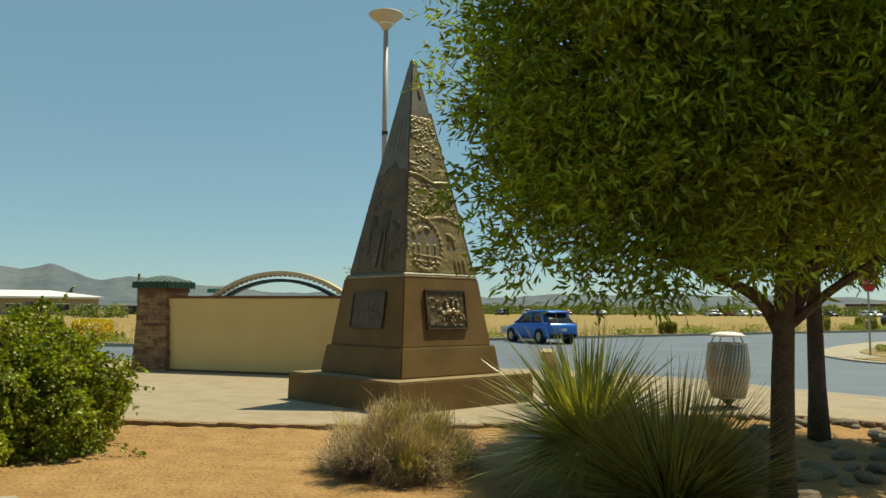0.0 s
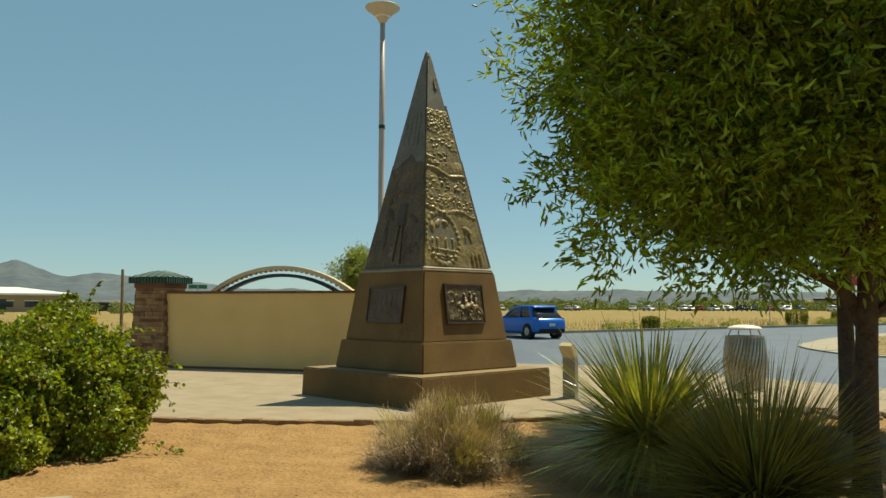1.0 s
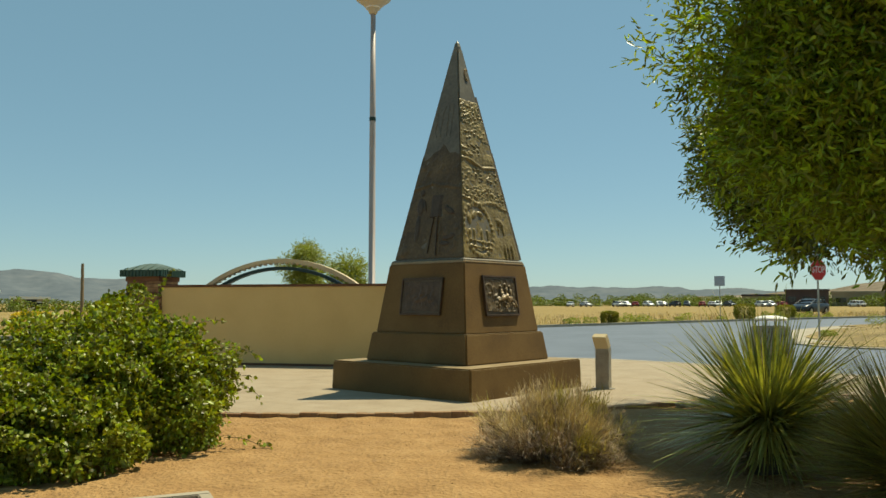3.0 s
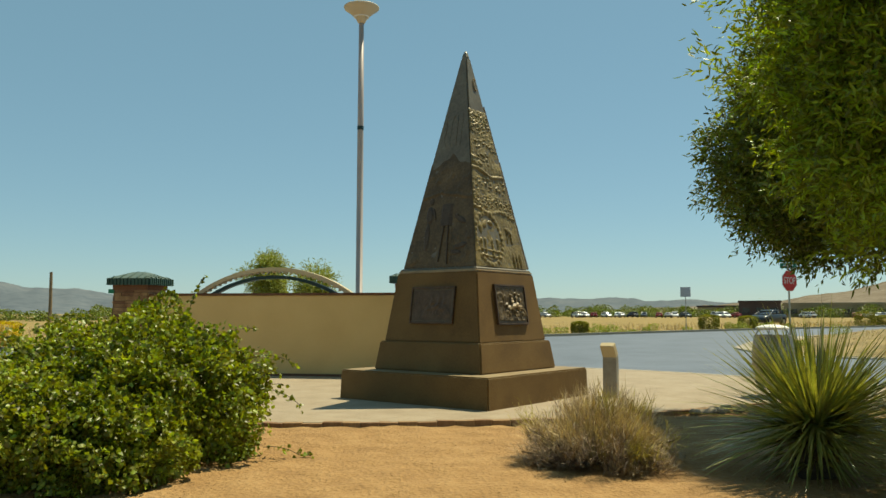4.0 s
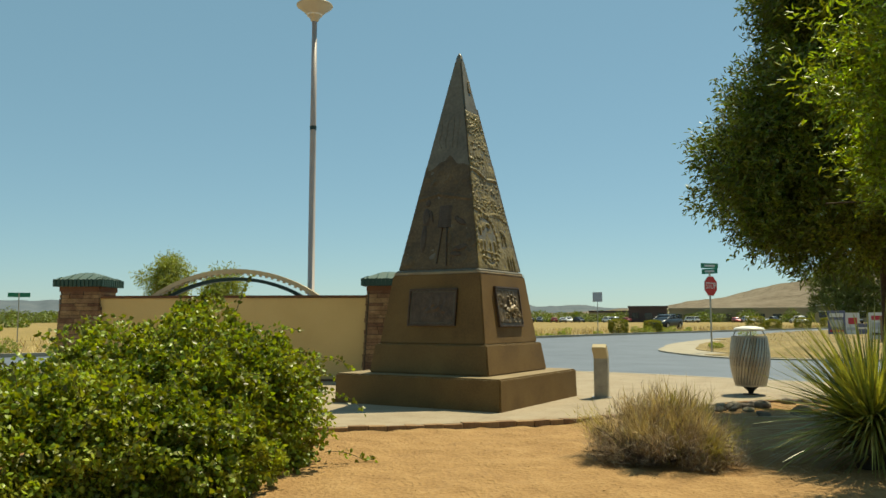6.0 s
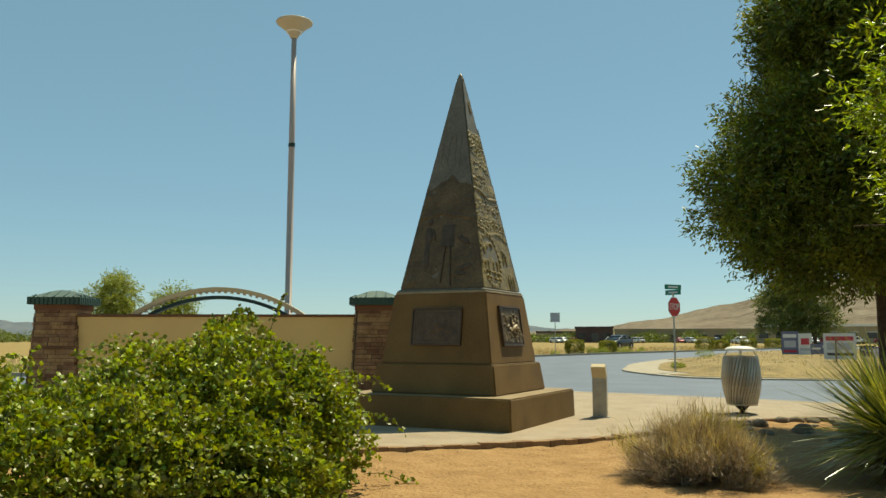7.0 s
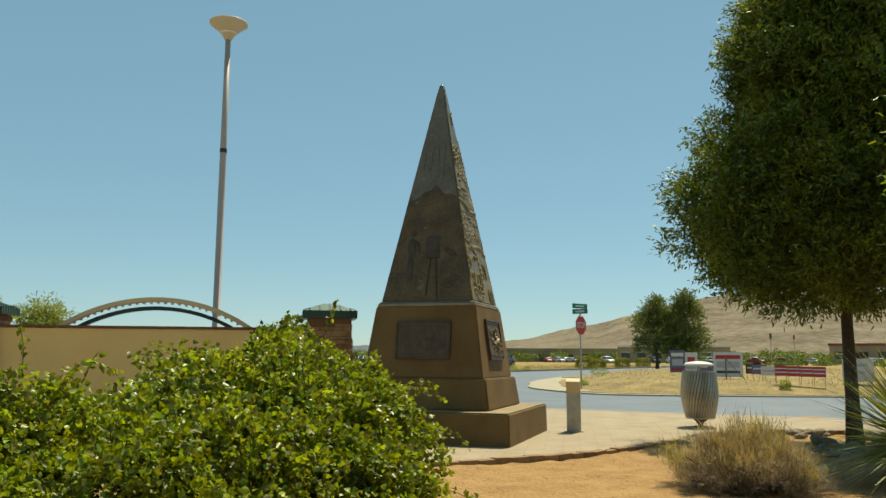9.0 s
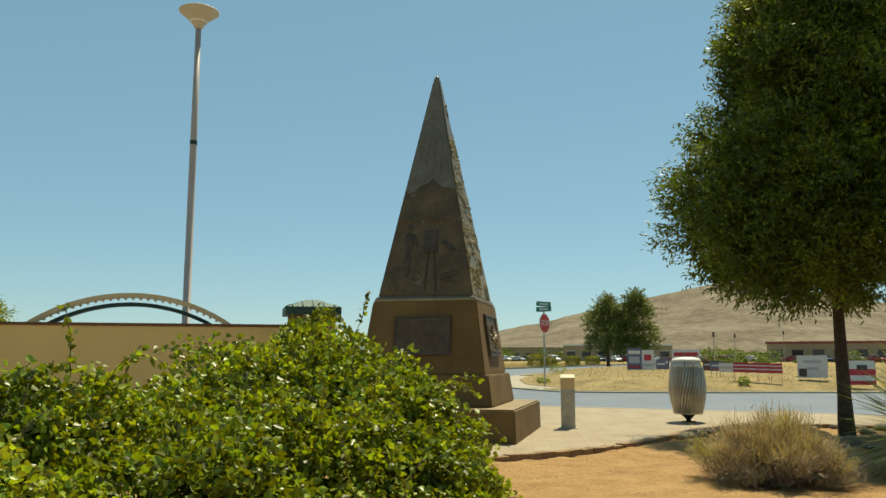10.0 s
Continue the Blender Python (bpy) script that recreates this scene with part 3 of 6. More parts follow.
def east_relief(S, Hh, half):
    """Wreathed scene at the foot, then bands of growth, small shapes and a ridge, thicket at the top."""
    z = 0.008 * grain(S, Hh, 6, 1.0) + 0.005 * grain(S, Hh, 18, 2.0) + 0.003 * grain(S, Hh, 40, 3.0)
    fine = grain(S, Hh, 24, 5.0, 1.5)
    coarse = grain(S, Hh, 14, 9.0, 2.2)
    band = lambda h0, w, drift=0.0: np.clip(1 - np.abs(Hh - h0 - drift * S - 0.03 * np.sin(S * 9 + h0 * 7)) / w, 0, 1)
    z += 0.024 * band(1.02, 0.15, -0.08) ** 0.5 * np.clip(fine * 1.6 + 0.5, 0, 1) * (0.7 + 0.6 * coarse)
    z += 0.014 * band(0.88, 0.03, -0.08) ** 0.5
    z += 0.024 * band(1.50, 0.03, -0.14) ** 0.5 + 0.012 * band(1.62, 0.09, -0.14) ** 0.5
    z += 0.022 * band(1.74, 0.12) ** 0.5 * np.clip(coarse * 2.2 + 0.2, 0, 1) * (S < half * 0.25)
    z += 0.022 * band(1.31, 0.13) ** 0.5 * np.clip(coarse * 2.6 - 0.3, 0, 1)
    z += 0.020 * band(1.98, 0.12) ** 0.5 * np.clip(coarse * 2.4 - 0.2, 0, 1)
    z += 0.024 * band(2.36, 0.24) ** 0.4 * np.clip(fine * 1.8 + 0.4, 0, 1) * np.clip(coarse + 0.7, 0, 1)
    r = np.hypot((S + 0.25) / 0.34, (Hh - 0.45) / 0.40)
    a = np.arctan2(Hh - 0.45, S + 0.25)
    z += 0.0186 * np.clip(1 - np.abs(r - 1) / 0.11, 0, 1) ** 0.5 * (0.65 + 0.35 * np.sin(a * 26)) - 0.006 * (r < 0.9)
    z += 0.0161 * np.clip(1 - np.abs(r - 0.80) / 0.03, 0, 1) * (Hh < 0.42)
    for x in (-0.48, -0.38, -0.20, -0.06):
        z += 0.0211 * stroke(S, Hh, (x, 0.16 + 0.1 * abs(x + 0.25)), (x + 0.02, 0.44), 0.028)
    z += 0.0248 * blob(S, Hh, -0.43, 0.62, 0.05, 0.10) + 0.0211 * blob(S, Hh, -0.30, 0.68, 0.09, 0.05, 0.7) + 0.03 * blob(S, Hh, -0.16, 0.70, 0.07, 0.04, -0.4)
    for h in (0.20, 0.29):
        z += 0.0124 * stroke(S, Hh, (-0.50, h), (0.0, h - 0.04), 0.018)
    z += 0.0211 * blob(S, Hh, 0.30, 0.60, 0.10, 0.05, -0.5) + 0.0174 * stroke(S, Hh, (0.26, 0.56), (0.24, 0.42), 0.02) + 0.0174 * stroke(S, Hh, (0.34, 0.54), (0.37, 0.42), 0.02)
    for x in (0.34, 0.43, 0.52):
        z += 0.0186 * blob(S, Hh, x, 0.14, 0.035, 0.13)
    return z


def south_relief(S, Hh, half):
    """Upright shapes, a board on a post and rocky ground under a skyline."""
    z = 0.008 * grain(S, Hh, 5, 3.0) + 0.004 * grain(S, Hh, 17, 4.0)
    rocks = np.clip(grain(S, Hh, 11, 7.0) * 2.4, 0, 1)
    z += 0.020 * rocks * np.clip(1 - np.hypot((S - 0.36) / 0.28, (Hh - 0.33) / 0.26), 0, 1) ** 0.5
    z += 0.012 * rocks * np.clip((Hh - 1.12) / 0.2, 0, 1) * np.clip((1.68 - Hh) / 0.2, 0, 1)
    z += 0.014 * stroke(S, Hh, (-0.6, 1.10), (-0.1, 1.20), 0.03) + 0.014 * stroke(S, Hh, (-0.1, 1.20), (0.5, 1.08), 0.03)
    z += 0.018 * blob(S, Hh, -0.5, 0.14, 0.10, 0.08, 0.5) + 0.016 * stroke(S, Hh, (0.16, 0.64), (0.22, 0.06), 0.02)
    return z


rng = np.random.default_rng(3)
south_top = lambda A: 1.66 + 0.17 * np.clip(1 - np.abs(A - 0.05) / 0.6, 0, 1) + 0.02 * np.sin(A * 11)
# side 2's panel is a darker, browner bronze than side 3's
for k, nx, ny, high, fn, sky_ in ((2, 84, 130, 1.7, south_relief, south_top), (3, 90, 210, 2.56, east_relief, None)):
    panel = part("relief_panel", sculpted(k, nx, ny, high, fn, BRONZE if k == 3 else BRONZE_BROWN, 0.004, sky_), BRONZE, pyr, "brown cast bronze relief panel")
    if k == 3:
        continue
    fr = face_frame(k, PYR0, ZP0, PYR1, ZP1)
    dark = bmesh.new()
    for s, h, rs, rh, turn in ((-0.27, 1.06, 0.062, 0.075, 0), (-0.28, 0.84, 0.085, 0.19, 0.05), (-0.29, 0.50, 0.065, 0.30, 0), (-0.19, 0.86, 0.03, 0.13, 0.3), (0.33, 0.74, 0.13, 0.055, -0.5), (0.25, 0.80, 0.05, 0.05, 0), (0.37, 0.34, 0.16, 0.06, 0.2), (0.30, 0.24, 0.12, 0.05, -0.1)):
        lump(dark, fr, s, h, rs, rh, 0.020, turn, 16)
    lump_strip(dark, fr, [(0.05, 0.66), (0.05, 1.0)], 0.27, 0.028)
    for a_, b_ in (((0.02, 0.66), (-0.02, 0.10)), ((0.10, 0.66), (0.15, 0.06))):
        lump_strip(dark, fr, [a_, b_], 0.03, 0.022)
    tagged(part("dark_relief", dark, DARKCAST, panel, "darker raised bronze shapes"), kind="stuff")
    streaks = bmesh.new()
    for x in (-0.17, -0.06, 0.05, 0.13):
        lump_strip(streaks, fr, [(x + rng.normal(0, 0.012), 1.95 + i * 0.13) for i in range(5)], 0.03, 0.007)
    tagged(part("cloud_relief", streaks, PATINA, panel, "faint grey cast streaks"), kind="stuff")
fr = face_frame(3, PYR0, ZP0, PYR1, ZP1)
curl = bmesh.new()
lump_strip(curl, fr, [(0.05 + 0.035 * math.cos(a), 3.0 + 0.10 * math.sin(a)) for a in np.linspace(0.9, 5.0, 12)], 0.02, 0.02)
# the crescent's golden light is painted by its bright colour
tagged(part("crescent", curl, BRONZE_HIGHLIGHT, pyr, "small raised crescent near the tip"))


def side_plate(bottom, top, out):
    """A plain proud plate on the far side, tapering with it."""
    fr = face_frame(0, PYR0, ZP0, PYR1, ZP1)
    half = lambda h: (fr[5] + (fr[6] - fr[5]) * h / fr[4])
    line = [(-half(bottom) * 0.99, bottom), (half(bottom) * 0.9, bottom), (half(top) * 0.9, top - 0.12), (-half(top) * 0.99, top)]
    bm = bmesh.new()
    a = [bm.verts.new(on_face(fr, s, h, -0.01)) for s, h in line]
    b = [bm.verts.new(on_face(fr, s, h, out)) for s, h in line]
    bm.faces.new(b)
    for i in range(4):
        bm.faces.new((a[i], a[(i + 1) % 4], b[(i + 1) % 4], b[i]))
    return bm


part("side_plate", side_plate(0.02, 1.75, 0.045), BRONZE_DARK, pyr, "dark proud side plate")
part("upper_side_plate", side_plate(1.75, 2.66, 0.03), BRONZE_DARK, pyr, "dark proud side plate")


def plaque(k, wide, high, up):
    """A framed relief plate on side k of the pedestal, with a group of leaping shapes over broken ground."""
    fr = face_frame(k, 1.265, 0.86, 1.065, 1.885)
    m = Matrix((fr[1], fr[2], fr[3])).transposed().to_4x4()
    m.translation = on_face(fr, 0, up, 0)
    plate = part("plaque", box(wide - 0.03, high - 0.03, 0.03, (0, 0, -0.01), 0.004, m=m), PLAQUE if k == 2 else BRONZE_BROWN, mon, "dark bronze relief plaque")
    for name_, grow, thick, mat_ in (("plaque_frame", 0.0, 0.05, PLAQUE), ("inner_frame", -0.06, 0.036, BRONZE_DARK)):
        bm = bmesh.new()
        w, h = wide + grow, high + grow
        for sx, sy, x, y in ((w, 0.03, 0, h / 2), (w, 0.03, 0, -h / 2), (0.03, h - 0.03, w / 2 - 0.015, 0), (0.03, h - 0.03, -w / 2 + 0.015, 0)):
            box(sx, sy, thick, (x, y, -0.01), 0.006, bm, m)
        part(name_, bm, mat_, plate)
    nx, ny = 64, 46
    S, Hh = np.meshgrid(np.linspace(-0.44, 0.44, nx) * wide, np.linspace(-0.42, 0.42, ny) * high)
    u, v = S / wide, Hh / high
    z = 0.010 * grain(S, Hh, 14, 2.0 + k) + 0.006 * grain(S, Hh, 34, 3.0 + k)
    z += 0.020 * np.clip(-v - 0.12 + 0.1 * u, 0, 0.2) / 0.2
    for x, y in ((-0.04, 0.0), (0.12, 0.05), (0.24, 0.0)):
        z += 0.034 * blob(u, v, x, y - 0.08, 0.12, 0.075, 0.35) + 0.030 * blob(u, v, x - 0.11, y + 0.0, 0.035, 0.075, -0.6)
        z += 0.034 * blob(u, v, x + 0.03, y + 0.10, 0.04, 0.12, -0.2) + 0.030 * blob(u, v, x + 0.03, y + 0.24, 0.03, 0.045)
        for dx, lean in ((-0.09, -0.06), (-0.05, -0.02), (0.07, 0.04), (0.11, 0.08)):
            z += 0.022 * stroke(u, v, (x + dx, y - 0.12), (x + dx + lean, y - 0.30), 0.02)
    z += 0.022 * np.clip(grain(S, Hh, 22, 8.0) * 2, 0, 1) * blob(u, v, -0.30, 0.18, 0.14, 0.22)
    z = 0.022 + np.maximum(z, -0.004) * (0.3 if k == 2 else 1.0)
    P = np.array(on_face(fr, 0, up, 0)) + S[..., None] * np.array(fr[1]) + Hh[..., None] * np.array(fr[2]) + z[..., None] * np.array(fr[3])
    idx = np.arange(nx * ny).reshape(ny, nx)
    faces = np.stack([idx[:-1, :-1], idx[:-1, 1:], idx[1:, 1:], idx[1:, :-1]], -1).reshape(-1, 4)
    relief_ = part("plaque_relief", mesh_from("plaque_relief", P.reshape(-1, 3), faces.tolist(), PLAQUE if k == 2 else BRONZE_BROWN, True), PLAQUE, plate)
    if k != 2:  # highlights painted where the relief stands highest
        relief_.data.materials.append(BRONZE_HIGHLIGHT)
        top = z.ravel()
        for f in relief_.data.polygons:
            if min(top[i] for i in f.vertices) > 0.044:
                f.material_index = 1


plaque(2, 0.82, 0.52, 0.54)
plaque(3, 0.82, 0.57, 0.55)
plaque(1, 0.60, 0.50, 0.54)
plaque(0, 0.60, 0.50, 0.54)

# ---- stone pillars, wall and arch ----
WL, WR = Vector((-6.47, 18.78, 0)), Vector((-0.64, 16.58, 0))
SIGN = Matrix.Translation(WL) @ pose(0, 0, 0, 0, 0, math.degrees(math.atan2(WR.y - WL.y, WR.x - WL.x)))
SPAN = (WR - WL).length


def pillar(m):
    p = thing("stone_pillar", m, "battered ledgestone pillar with a green ribbed metal cap", "pillar", "pillars at the wall ends")
    part("core", frustum_sq(0.94, -0.05, 0.76, 1.78), MORTAR, p)
    rs = np.random.default_rng(11)
    stones = part("stone_facing", box(0.78, 0.78, 0.03, (0, 0, 1.77)), STONE, p)
    z = 0.0
    while z < 1.76:
        hgt = min(rs.uniform(0.05, 0.105), 1.78 - z)
        w = 0.98 + (0.80 - 0.98) * (z + hgt / 2) / 1.78
        for side in range(4):
            turn = Matrix.Rotation(side * math.pi / 2, 4, "Z")
            x = -w / 2 + (0 if side % 2 else 0.05)
            end = w / 2 - (0.05 if side % 2 else 0.0)
            while x < end - 0.02:
                ln = min(rs.uniform(0.16, 0.42), end - x)
                if end - x - ln < 0.08:
                    ln = end - x
                proud = rs.uniform(0.0, 0.03)
                bm = box(ln - 0.008, 0.10 + proud, hgt - 0.008, (x + ln / 2, -w / 2 + 0.05 - proud / 2, z), 0.0, m=turn)
                part("stone", bm, STONE, stones)
                x += ln
        z += hgt
    cap = part("cap", frustum_sq(0.99, 1.88, 0.99, 2.02), GREENMETAL, p, "dark green ribbed metal cap")
    part("neck", box(0.82, 0.82, 0.10, (0, 0, 1.78)), COPING, p)
    roof = part("cap_roof", frustum_sq(1.01, 2.02, 0.26, 2.17), GREENLIGHT, cap, "pale green metal hip roof")
    for side in range(4):
        turn = Matrix.Rotation(side * math.pi / 2, 4, "Z")
        for i in range(12):
            x = -0.46 + i * 0.92 / 11
            part("rib", box(0.045, 0.02, 0.145, (x, -0.503, 1.882), m=turn), GREENMETAL, cap)
        for i in range(5):
            x = -0.38 + i * 0.19
            t = max(0.1, min(1, (0.50 - abs(x)) / 0.43))
            bm = tube([(x, -0.50, 2.03), (x, -0.50 + 0.42 * t, 2.03 + 0.148 * t)], [0.012, 0.012], 4)
            bmesh.ops.transform(bm, matrix=turn, verts=bm.verts)
            part("seam", bm, GREENMETAL, roof)
    return p


def frustum_sq(a0, z0, a1, z1):
    bm = frustum(a0 / math.sqrt(2), z0, a1 / math.sqrt(2), z1)
    bmesh.ops.rotate(bm, cent=(0, 0, 0), matrix=Matrix.Rotation(math.pi / 4, 3, "Z"), verts=bm.verts)
    return bm


pl = pillar(SIGN)
copy_thing(pl, SIGN @ pose(SPAN, 0, 0))

wall = thing("garden_wall", SIGN, "tan stucco entrance wall with a dark brick coping", "wall")
part("wall_panel", box(SPAN - 0.76, 0.34, 1.70, (SPAN / 2, -0.16, -0.05), 0.012), STUCCO, wall)
part("coping", box(SPAN - 0.80, 0.40, 0.045, (SPAN / 2, -0.16, 1.652), 0.008), COPING, wall, "thin dark brick coping")
part("footing", box(SPAN - 0.80, 0.38, 0.05, (SPAN / 2, -0.17, -0.002), 0.006), COPING, wall)


def arc(chord, top, spring, band, deep, y0, n=40):
    """A flat curved band that springs at both ends."""
    rise = top - spring
    r = (chord * chord / 4 + rise * rise) / (2 * rise)
    half = math.asin(chord / 2 / r)
    bm = bmesh.new()
    prev = None
    for i in range(n + 1):
        a = -half * 1.35 + 2.7 * half * i / n
        ring = []
        for rr, y in ((r, y0), (r, y0 + deep), (r - band, y0 + deep), (r - band, y0)):
            ring.append(bm.verts.new((rr * math.sin(a), y, top - r + rr * math.cos(a))))
        if prev:
            for k in range(4):
                bm.faces.new((prev[k], prev[(k + 1) % 4], ring[(k + 1) % 4], ring[k]))
        else:
            bm.faces.new(ring)
        prev = ring
    bm.faces.new(prev[::-1])
    return bm


arch = thing("double_arch", SIGN @ pose(SPAN / 2 - 0.085, 0.05, 0), "double arch of tan and dark green steel behind the wall", "arch")
upper = part("upper_arch", arc(3.58, 2.255, 1.68, 0.085, 0.16, 0.0), TANPAINT, arch, "tan painted steel arch")
part("lower_arch", arc(2.92, 2.085, 1.68, 0.07, 0.14, 0.02), DARKGREEN, arch, "dark green steel arch")
for i in range(27):
    r = (3.58 ** 2 / 4 + 0.575 ** 2) / 1.15
    a = -0.56 + 1.12 * i / 26
    bm = box(0.035, 0.12, 0.035, (0, 0, -0.017))
    bmesh.ops.transform(bm, matrix=Matrix.Translation(((r - 0.10) * math.sin(a), 0.08, 2.255 - r + (r - 0.10) * math.cos(a))) @ Matrix.Rotation(a, 4, "Y"), verts=bm.verts)
    part("tooth", bm, TANPAINT, upper)
for x in (-1.95, 1.95):
    part("post", box(0.12, 0.14, 1.62, (x, 0.08, -0.01)), TANPAINT, arch)

# ---- tall lamp ----
lampost = thing("street_lamp", pose(-1.50, 21.41, -0.02), "tall tapered steel lamp post with a wide tan bowl", "street lamp")
part("pole", lathe([(0.105, 0.0), (0.105, 0.3), (0.095, 0.3), (0.08, 6.2), (0.065, 9.15)], 16), POLEPAINT, lampost, smooth=True)
part("base_plate", lathe([(0.24, 0.0), (0.24, 0.03), (0.14, 0.05)], 16), POLEPAINT, lampost)
part("band", lathe([(0.088, 6.17), (0.088, 6.27)], 16), DARKGREEN, lampost)
bowl = part("shade", lathe([(0.075, 9.08), (0.11, 9.12), (0.14, 9.2), (0.30, 9.36), (0.47, 9.49), (0.48, 9.52), (0.46, 9.54), (0.30, 9.585), (0.1, 9.60)], 32), LAMPPAINT, lampost, "wide tan bowl shade", smooth=True)
part("lens", lathe([(0.20, 9.24), (0.21, 9.275), (0.205, 9.28)], 24), WHITEPAINT, bowl)

# ---- plants ----


def vine_bush():
    """A sprawling leafy vine mound."""
    rng = np.random.default_rng(5)
    bush = thing("vine_bush", pose(-5.4, 8.3, -0.05), "sprawling bright green leafy vine mound on the sand", "bush")
    lobes = [(0.74, 0.15, 0.46, 1.12, 1.0, 0.84), (1.17, -0.1, 0.36, 0.84, 0.85, 0.74), (-0.5, 0.0, 0.34, 1.15, 1.1, 0.56), (-1.6, -0.3, 0.32, 1.15, 1.05, 0.66), (-2.9, -0.3, 0.32, 1.2, 1.05, 0.66),
             (0.5, -0.5, 0.42, 0.95, 0.72, 0.58), (-0.6, -0.7, 0.38, 1.0, 0.66, 0.52), (-4.0, -0.2, 0.28, 1.1, 1.1, 0.54),
             (0.42, -1.0, 0.30, 0.92, 0.80, 0.50), (0.85, -1.0, 0.24, 0.62, 0.74, 0.42), (-0.65, -1.25, 0.28, 1.05, 0.8, 0.48), (-1.8, -1.05, 0.28, 1.1, 0.8, 0.54)]
    pts, outs = [], []
    for cx, cy, cz, rx, ry, rz in lobes:
        n = int(43000 * (rx * ry + rx * rz + ry * rz) / 3)
        d = rng.normal(0, 1, (n, 3))
        d /= np.linalg.norm(d, axis=1)[:, None]
        r = np.where(rng.uniform(0, 1, n) < 0.62, 1 - np.abs(rng.normal(0, 0.11, n)), rng.uniform(0.6, 0.92, n)) + 0.05 * np.sin(d[:, 0] * 9 + cx) + 0.05 * np.sin(d[:, 1] * 11 + d[:, 2] * 7)
        p = np.array([cx, cy, cz]) + d * r[:, None] * np.array([rx, ry, rz])
        ok = p[:, 2] > 0.03
        for ox, oy, oz, ax, ay, az in lobes:
            q = (p - np.array([ox, oy, oz])) / np.array([ax, ay, az])
            ok &= np.linalg.norm(q, axis=1) > 0.55
        pts.append(p[ok])
        outs.append(d[ok])
    p, d = np.concatenate(pts), np.concatenate(outs)
    lumps = np.array([noise.noise(Vector(q) * 2.2) + 0.6 * noise.noise(Vector(q) * 5.5) for q in p])
    p = p + d * (0.27 * lumps)[:, None]
    pockets = np.array([noise.noise(Vector(q) * 6.5 + Vector((7, 3, 1))) for q in p])
    thick = pockets > -0.10 - 0.22 * rng.uniform(0, 1, len(p))
    p, d = p[thick], d[thick]
    part("foliage", leaves("foliage", p, d * 0.7, 0.046, 0.042, LEAF_VINE, rng, droop=0.35, loose=0.6), LEAF_VINE, bush)
    tagged(bush.children[-1], kind="stuff")
    # long runners that stand off the mound
    rv, ro = [], []
    stems = bmesh.new()
    for _ in range(150):
        i = rng.integers(len(p))
        while p[i][2] < 0.5:
            i = rng.integers(len(p))
        q, w = p[i].copy(), d[i] + np.array([0, 0, 0.35]) + rng.normal(0, 0.3, 3)
        w /= np.linalg.norm(w)
        line = [tuple(q)]
        for _ in range(rng.integers(4, 9)):
            q = q + w * 0.06
            w = w + np.array([0, 0, -0.22]) + rng.normal(0, 0.12, 3)
            w /= np.linalg.norm(w)
            line.append(tuple(q))
            for _ in range(3):
                rv.append(q + rng.normal(0, 0.012, 3))
                ro.append(w + rng.normal(0, 0.5, 3))
        tube(line, [0.003] * len(line), 4, stems)
    for base, way in (((1.92, -0.3, 0.62), (0.9, -0.25, 0.1)), ((1.85, -0.15, 0.9), (0.8, 0.1, 0.25)), ((2.0, -0.35, 0.10), (1, -0.2, 0.1))):
        q, w = np.array(base), np.array(way)
        line = [tuple(q)]
        for _ in range(8):
            q = q + w * 0.06
            w = w + np.array([0, 0, -0.13])
            w /= np.linalg.norm(w)
            q[2] = max(q[2], 0.03)
            line.append(tuple(q))
            for _ in range(3):
                rv.append(q + rng.normal(0, 0.015, 3))
                ro.append(rng.normal(0, 0.7, 3))
        tube(line, [0.003] * len(line), 4, stems)
    part("runner_foliage", leaves("runner_foliage", np.array(rv), np.array(ro), 0.046, 0.042, LEAF_VINE, rng), LEAF_VINE, bush)
    tagged(part("runner_growth", stems, WOODY, bush), kind="stuff")
    for i in range(9):
        a = rng.uniform(0, 6.28)
        x, y = rng.uniform(-3.2, 1.0), rng.uniform(-0.4, 0.4)
        line = [(x, y, 0), (x + 0.1 * math.cos(a), y + 0.1 * math.sin(a), 0.3), (x + 0.35 * math.cos(a), y + 0.35 * math.sin(a), 0.62)]
        part("stem", tube(line, [0.025, 0.018, 0.008], 6), WOODY, bush)


